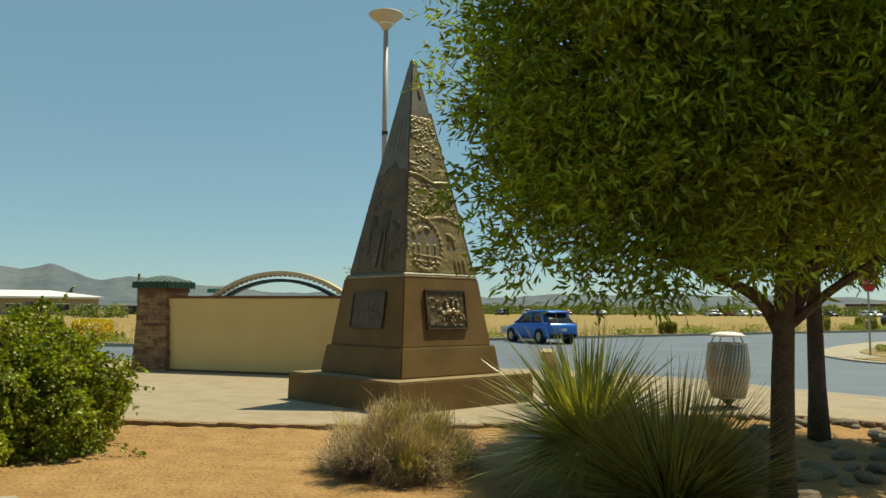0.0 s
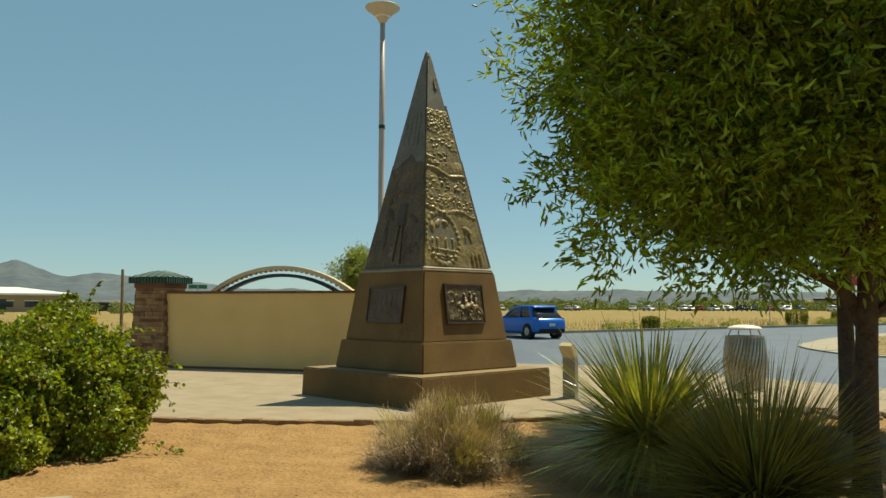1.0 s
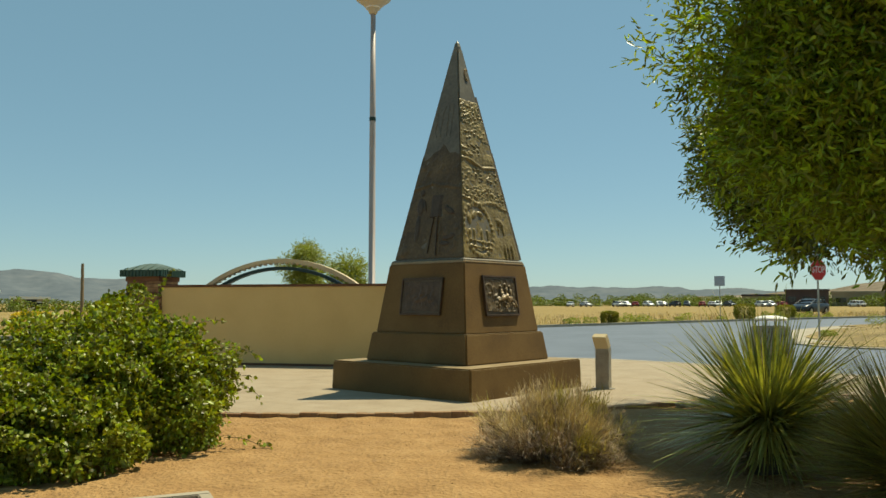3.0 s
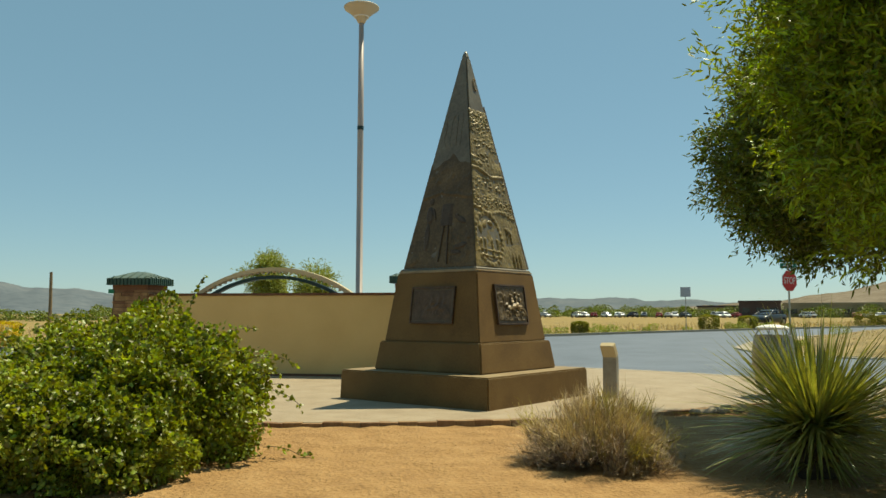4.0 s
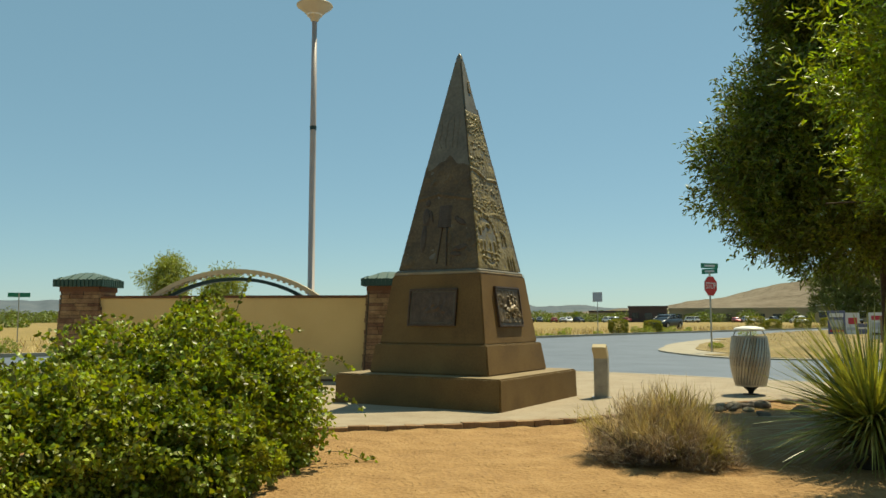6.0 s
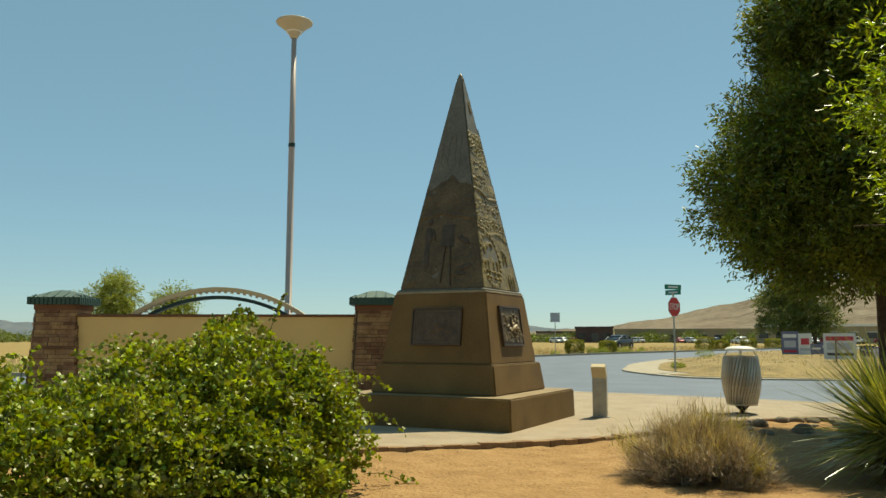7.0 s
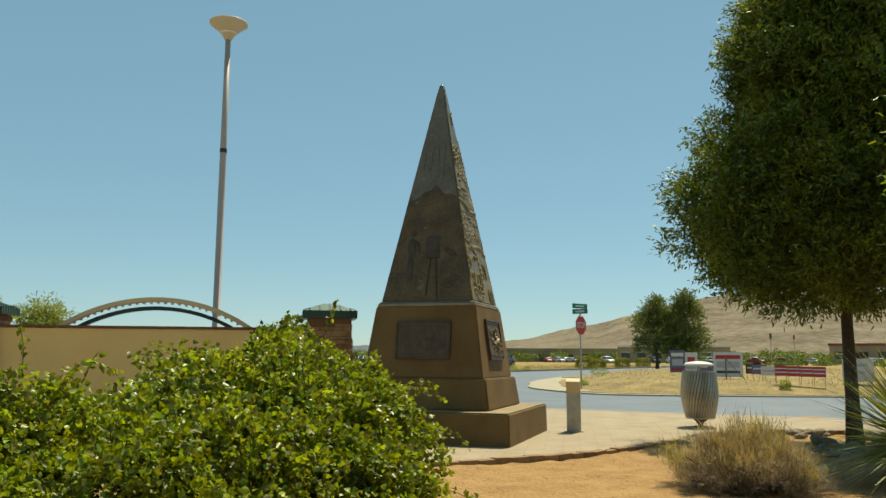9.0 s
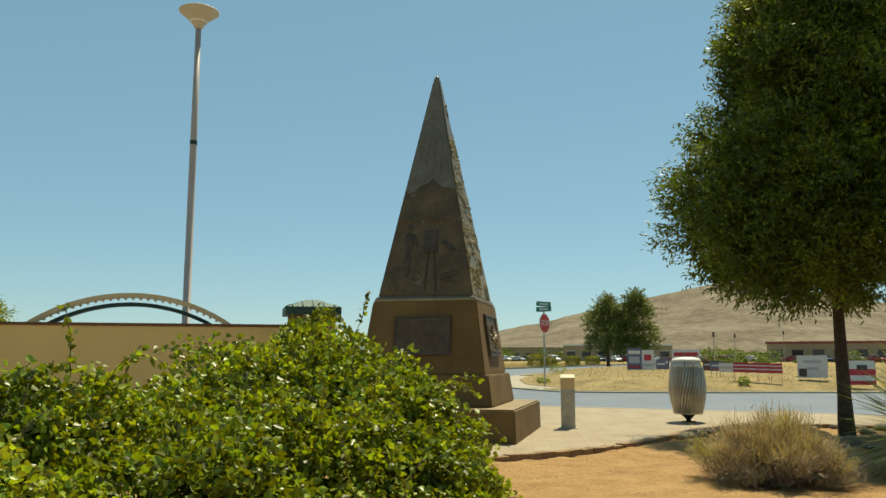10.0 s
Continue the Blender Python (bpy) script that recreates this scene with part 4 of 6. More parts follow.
def tree(name, m, trunk_r, fork, crown, height_base, height_top, radius_at, clusters, leaf, lean, label, seed, mat=None, extra=(), lobe=380, sway=0.04, core=0, squash=1.0, boughs=(), lump=(0.20, 0.36, 0.10)):
    """A tapered trunk with limbs and a crown of small leaflets in sprays."""
    rng = np.random.default_rng(seed)
    mat = mat or LEAF_TREE
    t = thing(name, m, label, "tree")
    top = height_base + (height_top - height_base) * 0.72
    line, rad = [], []
    for i in range(10):
        f = i / 9
        z = -0.06 + top * f
        line.append((lean[0] * f + sway * math.sin(5 * f + seed), lean[1] * f + sway * math.cos(4 * f + seed), z))
        rad.append(trunk_r * (1.25 if i == 0 else 1.0 - 0.82 * f))
    part("trunk", tube(line, rad, 12), BARK, t, smooth=True)
    limbs = []
    for i in range(crown):
        z = fork + (top - fork) * (i / crown) ** 1.1
        f = z / top
        a = i * 2.4 + rng.normal(0, 0.3)
        p = np.array([lean[0] * f, lean[1] * f, z])
        reach = radius_at(min(0.99, (z + 0.8 - height_base) / (height_top - height_base))) * rng.uniform(0.7, 0.95)
        w = np.array([math.cos(a), math.sin(a), rng.uniform(0.55, 0.9)])
        w /= np.linalg.norm(w)
        pts, r = [tuple(p)], [trunk_r * 0.45 * (1 - 0.5 * f)]
        steps = 6
        for s in range(steps):
            p = p + w * reach / steps * 1.15
            w = w + np.array([0, 0, -0.06]) + rng.normal(0, 0.09, 3)
            w /= np.linalg.norm(w)
            pts.append(tuple(p))
            r.append(r[0] * (1 - (s + 1) / steps * 0.85))
        limbs.append(pts)
        part("limb", tube(pts, r, 6), BARK, t)
    for pts, r in boughs:
        part("limb", tube(smooth_line(pts, 4), np.linspace(r[0], r[1], 4 * (len(pts) - 1) + 1).tolist(), 8), BARK, t, smooth=True)
    # sprays of leaflets on many lobes, so that the crown has hollows and lit shoulders
    cs, os_ = [], []
    count = max(14, int(clusters / lobe))
    span = height_top - height_base
    for i in range(count + len(extra)):
        f = (min(i, count - 1) + rng.uniform(0, 1)) / count
        f = f ** 0.9
        a = i * 2.39996 + rng.normal(0, 0.35)
        rr = radius_at(f)
        size = rr * rng.uniform(lump[0], lump[1]) + lump[2]
        reach = max(0.0, rr * rng.uniform(0.66, 1.06) - size * 0.9) if i % 4 else rr * rng.uniform(0.1, 0.45)
        mid = np.array([reach * math.cos(a) + lean[0] * 0.5, reach * math.sin(a) + lean[1] * 0.5, height_base + span * f + 0.12 * rng.normal()])
        mid[2] = max(mid[2], height_base + size * 0.55)
        mid[1] *= squash
        if i >= count:
            *mid, size = extra[i - count]
            mid = np.array(mid)
            a = math.atan2(mid[1], mid[0])
        q = int(clusters / count * (min(1.0, (size / 0.36) ** 2) if i >= count else 1.0))
        tufts = max(4, q // 11)
        d = rng.normal(0, 1, (tufts, 3))
        d /= np.linalg.norm(d, axis=1)[:, None]
        shell = 1 - np.abs(rng.normal(0, 0.22, tufts))
        wob = np.array([noise.noise(Vector(v) * 2.5 + Vector((i, seed, 0))) for v in d])
        floor = height_base - 0.12 if i < count else mid[2] - 0.75 * size
        home = mid + d * (shell * (1 + 0.6 * wob))[:, None] * np.array([size, size, size * 0.8])
        home, d = np.repeat(home, 11, 0), np.repeat(d, 11, 0)
        spread = rng.normal(0, 1, d.shape)
        cs.append(home + spread * leaf[0] * 1.05)
        d = d + 0.55 * spread
        keep = cs[-1][:, 2] > floor + np.abs(rng.normal(0, 0.08, len(home)))
        cs[-1], d = cs[-1][keep], d[keep]
        os_.append(d + np.array([math.cos(a), math.sin(a), 0.25]) * 0.7)
    if core:  # dense inner growth round the limbs
        f = rng.uniform(0.04, 0.95, core)
        a = rng.uniform(0, 2 * math.pi, core)
        r = np.array([radius_at(v) for v in f]) * 0.82 * np.sqrt(rng.uniform(0, 1, core))
        cs.append(np.stack([r * np.cos(a) + lean[0] * 0.5, r * np.sin(a) * squash + lean[1] * 0.5, height_base + 0.1 + span * f], 1))
        os_.append(np.stack([np.cos(a), np.sin(a), np.full(core, 0.3)], 1))
    c, out = np.concatenate(cs), np.concatenate(os_)
    out /= np.linalg.norm(out, axis=1)[:, None]
    n = len(c)
    k = 8
    tw = out + rng.normal(0, 0.45, (n, 3))
    tw /= np.linalg.norm(tw, axis=1)[:, None]
    along = np.tile(np.linspace(0.0, 1.0, k), n)[:, None]
    at = np.repeat(c, k, 0) + np.repeat(tw, k, 0) * along * leaf[0] * 2.6 + rng.normal(0, leaf[0] * 0.28, (n * k, 3))
    grow = np.repeat(tw, k, 0) * 0.9
    part("crown", leaves("crown", at, grow, leaf[0], leaf[1], mat, rng, droop=0.25, loose=0.6), mat, t)
    tagged(t.children[-1], kind="stuff")
    return t


def oval(rmax, low, power=1.0):
    """A crown's radius from its foot (0) to its top (1)."""
    return lambda f: rmax * (low + (1 - low) * math.sin(min(1, f / 0.35) * math.pi / 2)) if f < 0.35 else rmax * max(0.02, math.cos((f - 0.35) / 0.65 * math.pi / 2)) ** (0.75 * power)


def outline(zs, rs):
    """A crown's radius from heights and radii."""
    return lambda f: float(np.interp(zs[0] + f * (zs[-1] - zs[0]), zs, rs))


vine_bush()
tree("shade_tree", pose(2.07, 4.99, -0.04), 0.085, 1.35, 9, 1.9, 6.0, outline([1.9, 2.0, 2.15, 2.45, 3.3, 4.5, 5.3, 6.0], [1.4, 1.8, 2.1, 2.2, 2.2, 1.95, 1.3, 0.3]), 19000, (0.072, 0.020), (0.05, -0.3), "leafy green shade tree with a slim dark trunk", 4, core=12500, squash=0.72, lobe=185, lump=(0.10, 0.20, 0.10), boughs=(([(0.0, 0.0, 1.30), (-0.16, -0.05, 1.52), (-0.45, -0.1, 1.66), (-1.0, -0.2, 1.86)], (0.05, 0.02)), ([(0.05, 0.0, 1.38), (0.14, -0.03, 1.62), (0.27, -0.05, 1.86)], (0.06, 0.04))), extra=((-1.3, -0.4, 2.2, 0.40), (-0.9, -0.4, 2.35, 0.45), (-1.5, -0.15, 2.6, 0.38), (-0.5, -0.5, 2.15, 0.42), (-1.1, -0.5, 1.95, 0.36), (-1.65, -0.3, 2.3, 0.30), (-1.85, 0.1, 2.85, 0.2), (-1.85, -0.25, 2.1, 0.22), (-1.7, -0.45, 1.72, 0.2), (-1.2, -0.75, 1.66, 0.22), (-0.9, -0.75, 1.72, 0.26), (-1.65, 0.0, 3.25, 0.24), (-1.5, -0.2, 2.5, 0.30), (-1.4, -0.35, 1.98, 0.30), (-1.35, -0.1, 2.95, 0.30), (-1.2, -0.3, 3.4, 0.38), (-1.0, -0.4, 2.1, 0.42), (-0.5, -0.5, 1.9, 0.42), (-1.0, -0.2, 2.7, 0.45)))
tree("shade_tree", pose(4.2, 9.0, -0.04), 0.105, 2.0, 10, 1.95, 7.4, outline([1.95, 2.15, 2.5, 3.0, 3.6, 4.3, 4.8, 5.75, 6.6, 7.1, 7.4], [1.4, 1.8, 2.1, 2.2, 2.15, 1.85, 1.6, 1.6, 1.4, 0.8, 0.2]), 22000, (0.085, 0.027), (0.0, 0.0), "dense round-crowned shade tree beside the boulders", 9, sway=0.012, core=14000, lobe=170, lump=(0.10, 0.20, 0.10), mat=LEAF_DEEP, extra=((-1.28, 1.7, 3.5, 0.44), (-1.12, 1.5, 3.95, 0.40), (-1.2, 1.6, 3.1, 0.42), (-0.9, 1.3, 2.7, 0.44), (-1.3, 1.2, 3.5, 0.45), (-1.45, 0.8, 3.4, 0.42), (-1.3, 0.8, 2.8, 0.42), (-0.85, 1.4, 4.7, 0.3)))


def blade_plant(name, m, n, length, spread, width, mat, label, seed, category, stub=True):
    """A rosette of long stiff blades on a short stump."""
    rng = np.random.default_rng(seed)
    y = thing(name, m, label, category)
    a = rng.uniform(0, 2 * math.pi, n)
    el = np.arccos(np.clip(rng.uniform(-0.30 if stub else -0.18, 1.0, n), -1, 1))
    el = np.pi / 2 - el * spread
    w = np.stack([np.cos(a) * np.cos(el), np.sin(a) * np.cos(el), np.sin(el)], 1)
    roots = np.stack([0.07 * np.cos(a), 0.07 * np.sin(a), rng.uniform(0.30, 0.46, n) if stub else rng.uniform(0.14, 0.32, n)], 1)
    ln = length * rng.uniform(0.72, 1.12, n)
    singles = min(n, 300) if stub else 0
    kinds = [strips("blade", np.zeros((1, 3)), np.array([[0.0, math.sin(0.9), math.cos(0.9)]]), np.array([1.0]), width, mat, rng, bend=q, seg=5) for q in (0.04, 0.10, 0.18, 0.28, 0.42)]
    for i in range(singles):
        flat = math.atan2(w[i][1], w[i][0]) - math.pi / 2
        lift = math.atan2(w[i][2], math.hypot(w[i][0], w[i][1])) - (math.pi / 2 - 0.9)
        ob = part("blade", kinds[int(rng.integers(5))], mat, y)
        ob.matrix_basis = Matrix.Translation(roots[i]) @ Matrix.Rotation(flat, 4, "Z") @ Matrix.Rotation(lift, 4, "X") @ Matrix.Diagonal((1, ln[i], ln[i], 1))
    k = slice(singles, n)
    tagged(part("blade_tuft", strips("blade_tuft", roots[k], w[k], ln[k], width, mat, rng, bend=rng.uniform(0.03, 0.42, n - singles), seg=5), mat, y), kind="stuff")
    m2 = n // 6
    a2 = rng.uniform(0, 2 * math.pi, m2)
    w2 = np.stack([np.cos(a2), np.sin(a2), rng.uniform(-0.25, 0.15, m2)], 1)
    part("old_growth", strips("old_growth", np.stack([0.08 * np.cos(a2), 0.08 * np.sin(a2), rng.uniform(0.1, 0.36, m2) if stub else rng.uniform(0.05, 0.2, m2)], 1), w2, length * rng.uniform(0.35, 0.75, m2), width * 0.9, BLADE_DRY, rng, bend=0.9, seg=5), BLADE_DRY, y, "dry bleached lower blades")
    tagged(y.children[-1], kind="stuff")
    part("stump", lathe([(0.14, -0.04), (0.17, 0.06), (0.17, 0.24), (0.10, 0.38)] if stub else [(0.13, -0.04), (0.16, 0.06), (0.15, 0.18), (0.08, 0.26)], 12), WOODY, y)
    return y


blade_plant("yucca", pose(1.06, 6.28, -0.03), 900, 0.97, 1.0, 0.030, BLADE, "spiky green yucca rosette growing in the sand", 2, "yucca")
blade_plant("ornamental_grass", pose(1.3, 4.85, -0.03), 2300, 0.86, 0.9, 0.016, BLADE_OLIVE, "tall olive and straw-coloured grass clump", 7, "grass clump", stub=False)


def rabbitbrush(m, radius, high, seed):
    """A dry twiggy shrub: forked branches that end in brooms of twigs, some straw, some leafy."""
    rng = np.random.default_rng(seed)
    b = thing("desert_shrub", m, "dry straw-coloured twiggy desert shrub on sand", "shrub")
    size = np.array([radius, radius, high])
    brooms = []
    for i in range(95):
        a = i * 2.39996 + rng.normal(0, 0.2)
        e = math.pi / 2 - 1.5 * math.sqrt((i + 0.5) / 95) + rng.normal(0, 0.06)
        q = np.array([math.cos(a) * math.cos(e), math.sin(a) * math.cos(e), max(0.04, math.sin(e))])
        brooms.append((q, 0.64 + 0.10 * rng.normal() + 0.24 * noise.noise(Vector(q) * 2.3)))
    growth = {"twig_mass": [], "straw_growth": [], "leaf_growth": []}
    for i, (q, f) in enumerate(brooms):
        home = q * size * f
        if i % 3 == 0:
            mid = home * 0.5 + rng.normal(0, 0.03, 3)
            part("stem", tube([(0, 0, -0.03), tuple(mid), tuple(home)], [0.014, 0.009, 0.004], 5), WOODY, b)
        leafy_ = noise.noise(Vector(q) * 2.6 + Vector((3, 1, 2))) > 0.3
        straw = q[2] > 0.42 and not leafy_
        for name_, n, back, long_, loose in (("twig_mass", 170, 0.6, (0.06, 0.15), 1.0), ("straw_growth" if straw else "leaf_growth" if leafy_ else "twig_mass", 180, 0.25, (0.06, 0.16), 0.62)):
            at = home * (1 - rng.uniform(0, back, (n, 1))) + rng.normal(0, 0.06, (n, 3))
            at[:, 2] = np.maximum(at[:, 2], 0.02)
            way = q * np.array([1, 1, 1.1]) + np.array([0, 0, 0.45 * q[2] + 0.1]) + rng.normal(0, loose, (n, 3))
            growth[name_].append((at, way, rng.uniform(*long_, n)))
    for name_, mat_, wide in (("twig_mass", TWIG_GREY, 0.0042), ("straw_growth", TWIG, 0.0044), ("leaf_growth", SAGELEAF, 0.0058)):
        at, way, ln = (np.concatenate([g[j] for g in growth[name_]]) for j in range(3))
        low = at[:, 2] < 0.08
        way[low, 2] = np.abs(way[low, 2])
        tagged(part(name_, strips(name_, at, way, ln, wide, mat_, rng, bend=0.08, seg=3), mat_, b), kind="stuff")


rabbitbrush(pose(-0.46, 7.13, -0.04), 0.88, 0.73, 6)

# ---- far distance ----


def ridge(name, azel, dist, mat, label, rough_m, seed, depth):
    """A range of hills from (azimuth, elevation) of its skyline, with spurs that fall towards the plain."""
    az = np.arange(azel[0][0], azel[-1][0] + 0.01, 0.25)
    el = np.interp(az, [a for a, _ in azel], [e for _, e in azel])
    vs, fs = [], []
    rows = 9
    for j in range(rows):
        f = j / (rows - 1)
        for a, e in zip(az, el):
            r = dist + depth * f
            h = 0.8 + (math.tan(math.radians(e)) * (dist + depth)) * (f ** 1.25)
            bumps = noise.fractal((a * 0.35, f * 2.5, seed), 0.9, 2.1, 5) * rough_m * (f if f < 1 else 0.45)
            vs.append((-4 + r * math.sin(math.radians(a)), 1 + r * math.cos(math.radians(a)), 1.2 + h + bumps - (4 if j == 0 else 0)))
    n = len(az)
    for j in range(rows - 1):
        for i in range(n - 1):
            fs.append((j * n + i, j * n + i + 1, (j + 1) * n + i + 1, (j + 1) * n + i))
    return solid(name, mesh_from(name, vs, fs, mat, True), mat, label, "mountain", kind="structure")


ridge("mountain_range", [(-75, 2.6), (-50, 2.8), (-35, 2.6), (-28.9, 2.75), (-27, 2.4), (-25.3, 2.8), (-24, 2.35), (-22.3, 1.9), (-20.9, 2.05), (-17.3, 1.8), (-11.3, 1.3), (0, 0.9), (4, 0.85), (9.5, 1.15), (15, 1.1), (22, 1.05), (28, 0.85), (33, 0.7), (40, 0.5), (75, 0.4)], 2300, MOUNTAIN, "mountain range on the horizon, blue-grey haze painted in", 24, 3, 700)
ridge("dry_hill", [(21, 0.05), (25, 0.3), (28.6, 0.55), (33, 0.8), (35.8, 1.2), (39.8, 2.05), (43.7, 3.0), (48, 3.85), (49.9, 4.2), (51.8, 4.6), (53.9, 4.95), (58, 4.6), (63.4, 3.4), (80, 2.0)], 420, HILL, "bare golden-brown hill with sparse scrub", 7, 8, 500)

# ---- street furniture ----


def litter_bin():
    """A barrel of twisted steel slats on a pedestal foot, under a domed lid."""
    b = thing("litter_bin", pose(4.2, 11.76, 0) @ Matrix.Diagonal((0.94, 0.94, 0.98, 1)), "barrel-shaped steel slat litter bin with a pale lid", "litter bin")
    prof = [(0.245, 0.15), (0.285, 0.30), (0.318, 0.48), (0.325, 0.60), (0.312, 0.76), (0.282, 0.95)]
    rad = lambda z: float(np.interp(z, [q[1] for q in prof], [q[0] for q in prof]))
    n = 36
    slat = bmesh.new()
    prev = None
    for i in range(11):
        z = 0.15 + 0.80 * i / 10
        a = 0.55 * (i / 10)
        r = rad(z)
        w = 2 * math.pi * r / n * 0.45
        out, tan = Vector((math.cos(a), math.sin(a), 0)), Vector((-math.sin(a), math.cos(a), 0))
        ring = [slat.verts.new(out * (r + o) + tan * s + Vector((0, 0, z))) for o, s in ((0.0, -w), (0.012, -w * 0.5), (0.012, w * 0.5), (0.0, w))]
        if prev:
            for k in range(3):
                slat.faces.new((prev[k], prev[k + 1], ring[k + 1], ring[k]))
        prev = ring
    me = mesh_bm("slat", slat, STEEL)
    for i in range(n):
        s = part("slat", me, STEEL, b)
        s.matrix_basis = Matrix.Rotation(2 * math.pi * i / n, 4, "Z")
    part("liner", lathe([(r - 0.022, z) for r, z in prof] + [(0.22, 0.94)], 32), BINDARK, b, "dark inner liner", smooth=True)
    part("top_ring", lathe([(0.262, 0.935), (0.295, 0.935), (0.295, 0.965), (0.262, 0.965), (0.262, 0.935)], 32, cap=False), STEEL, b)
    part("bottom_ring", lathe([(0.20, 0.14), (0.258, 0.14), (0.262, 0.165), (0.20, 0.165)], 32), STEEL, b)
    part("foot", lathe([(0.13, 0.0), (0.13, 0.012), (0.045, 0.02), (0.045, 0.05), (0.13, 0.13), (0.19, 0.145)], 24), BINDARK, b, "dark pedestal foot")
    lid = part("lid", lathe([(0.245, 1.055), (0.262, 1.062), (0.262, 1.078), (0.22, 1.105), (0.12, 1.125), (0.02, 1.13)], 32), WHITEPAINT, b, "pale domed lid", smooth=True)
    for i in range(4):
        a = math.pi / 4 + i * math.pi / 2
        part("strut", tube([(0.275 * math.cos(a), 0.275 * math.sin(a), 0.95), (0.21 * math.cos(a), 0.21 * math.sin(a), 1.062)], [0.009, 0.009], 6), STEEL, lid)


litter_bin()

marker = thing("plaque_stand", pose(1.64, 12.05, 0, 0, 0, -44), "slim steel information stand with a slanted top", "information stand")
part("stand", box(0.22, 0.10, 0.64, (0, 0, -0.01), 0.006), STEEL, marker)
bm = box(0.22, 0.10, 0.22, (0, 0, 0), 0.006)
bmesh.ops.transform(bm, matrix=Matrix.Translation((0, 0, 0.622)) @ Matrix.Rotation(radians(32), 4, "X"), verts=bm.verts)
part("slanted_top", bm, TANPAINT, marker, "tan slanted top panel")
part("base_plate", box(0.30, 0.18, 0.012, (0, 0, 0.0), 0.003), STEEL, marker)

REDSIGN = material("red_sign_paint", [(0.42, 0.018, 0.018), (0.50, 0.03, 0.026)], 0.4, scale=3, bump=0.0)
GREENSIGN = material("green_sign_paint", [(0.015, 0.16, 0.09), (0.03, 0.20, 0.12)], 0.4, scale=3, bump=0.0)
SIGNWHITE = material("sign_white", [(0.52, 0.51, 0.50), (0.66, 0.65, 0.63)], 0.5, scale=6, bump=0.0)
SIGNBLUE = material("sign_blue", [(0.084, 0.098, 0.176), (0.168, 0.169, 0.242)], 0.5, scale=6, bump=0.0)
SIGNRED = material("sign_red", [(0.38, 0.03, 0.05), (0.46, 0.05, 0.07)], 0.5, scale=6, bump=0.0)
SIGNGREY = material("sign_grey", [(0.33, 0.33, 0.36), (0.45, 0.45, 0.48)], 0.6, scale=12, bump=0.0)
SIGNDARK = material("sign_dark", [(0.05, 0.04, 0.04), (0.10, 0.08, 0.07)], 0.6, scale=12, bump=0.0)
WOODPOST = material("wood_stake", [(0.16, 0.11, 0.06), (0.26, 0.18, 0.10)], 0.9, scale=6)


def letters(text, size, mat, parent, m):
    cu = bpy.data.curves.new(text, "FONT")
    cu.body, cu.size, cu.align_x, cu.align_y, cu.extrude = text, size, "CENTER", "CENTER", 0.003
    tmp = new("tmp", cu)
    me = bpy.data.meshes.new_from_object(tmp.evaluated_get(bpy.context.evaluated_depsgraph_get()))
    bpy.data.objects.remove(tmp)
    me.materials.clear()
    me.materials.append(mat)
    me.transform(m)
    return part("lettering", me, mat, parent, "white capital letters")


def octagon(r, z0, z1):
    bm = bmesh.new()
    rings = [[bm.verts.new((r * math.cos(math.pi / 8 + i * math.pi / 4), y, r * math.sin(math.pi / 8 + i * math.pi / 4))) for i in range(8)] for y in (z0, z1)]
    for i in range(8):
        bm.faces.new((rings[0][i], rings[0][(i + 1) % 8], rings[1][(i + 1) % 8], rings[1][i]))
    bm.faces.new(rings[0])
    bm.faces.new(rings[1][::-1])
    return bm


stop = thing("stop_sign", pose(14.5, 26.75, lie(14.5, 26.7) + 0.10, 0, 0, 16.5), "red octagonal stop sign with green street-name blades above", "stop sign")
part("pole", box(0.05, 0.05, 3.05, (0, 0, -0.1), 0.004), STEEL, stop)
plate = part("plate", octagon(0.41, -0.034, -0.028), SIGNWHITE, stop, "white-rimmed octagonal plate")
for v in plate.data.vertices:
    v.co.z += 2.46
face = part("red_face", octagon(0.385, -0.040, -0.035), REDSIGN, plate, "red octagonal face")
for v in face.data.vertices:
    v.co.z += 2.46
letters("STOP", 0.31, SIGNWHITE, plate, Matrix.Translation((0, -0.044, 2.46)) @ Matrix.Rotation(radians(90), 4, "X") @ Matrix.Diagonal((0.82, 1.1, 1, 1)))
for turn, z, ln in ((-14, 3.14, 0.80), (-84, 2.93, 0.66)):
    m = Matrix.Rotation(radians(turn), 4, "Z")
    blade = part("name_blade", box(ln, 0.012, 0.19, (0.0, 0, z), m=m), GREENSIGN, stop, "green street-name blade")
    part("bar", box(ln * 0.6, 0.018, 0.07, (0.0, 0, z + 0.06), m=m), SIGNWHITE, blade)
part("bracket", box(0.06, 0.06, 0.10, (0, 0, 2.90)), STEEL, stop)


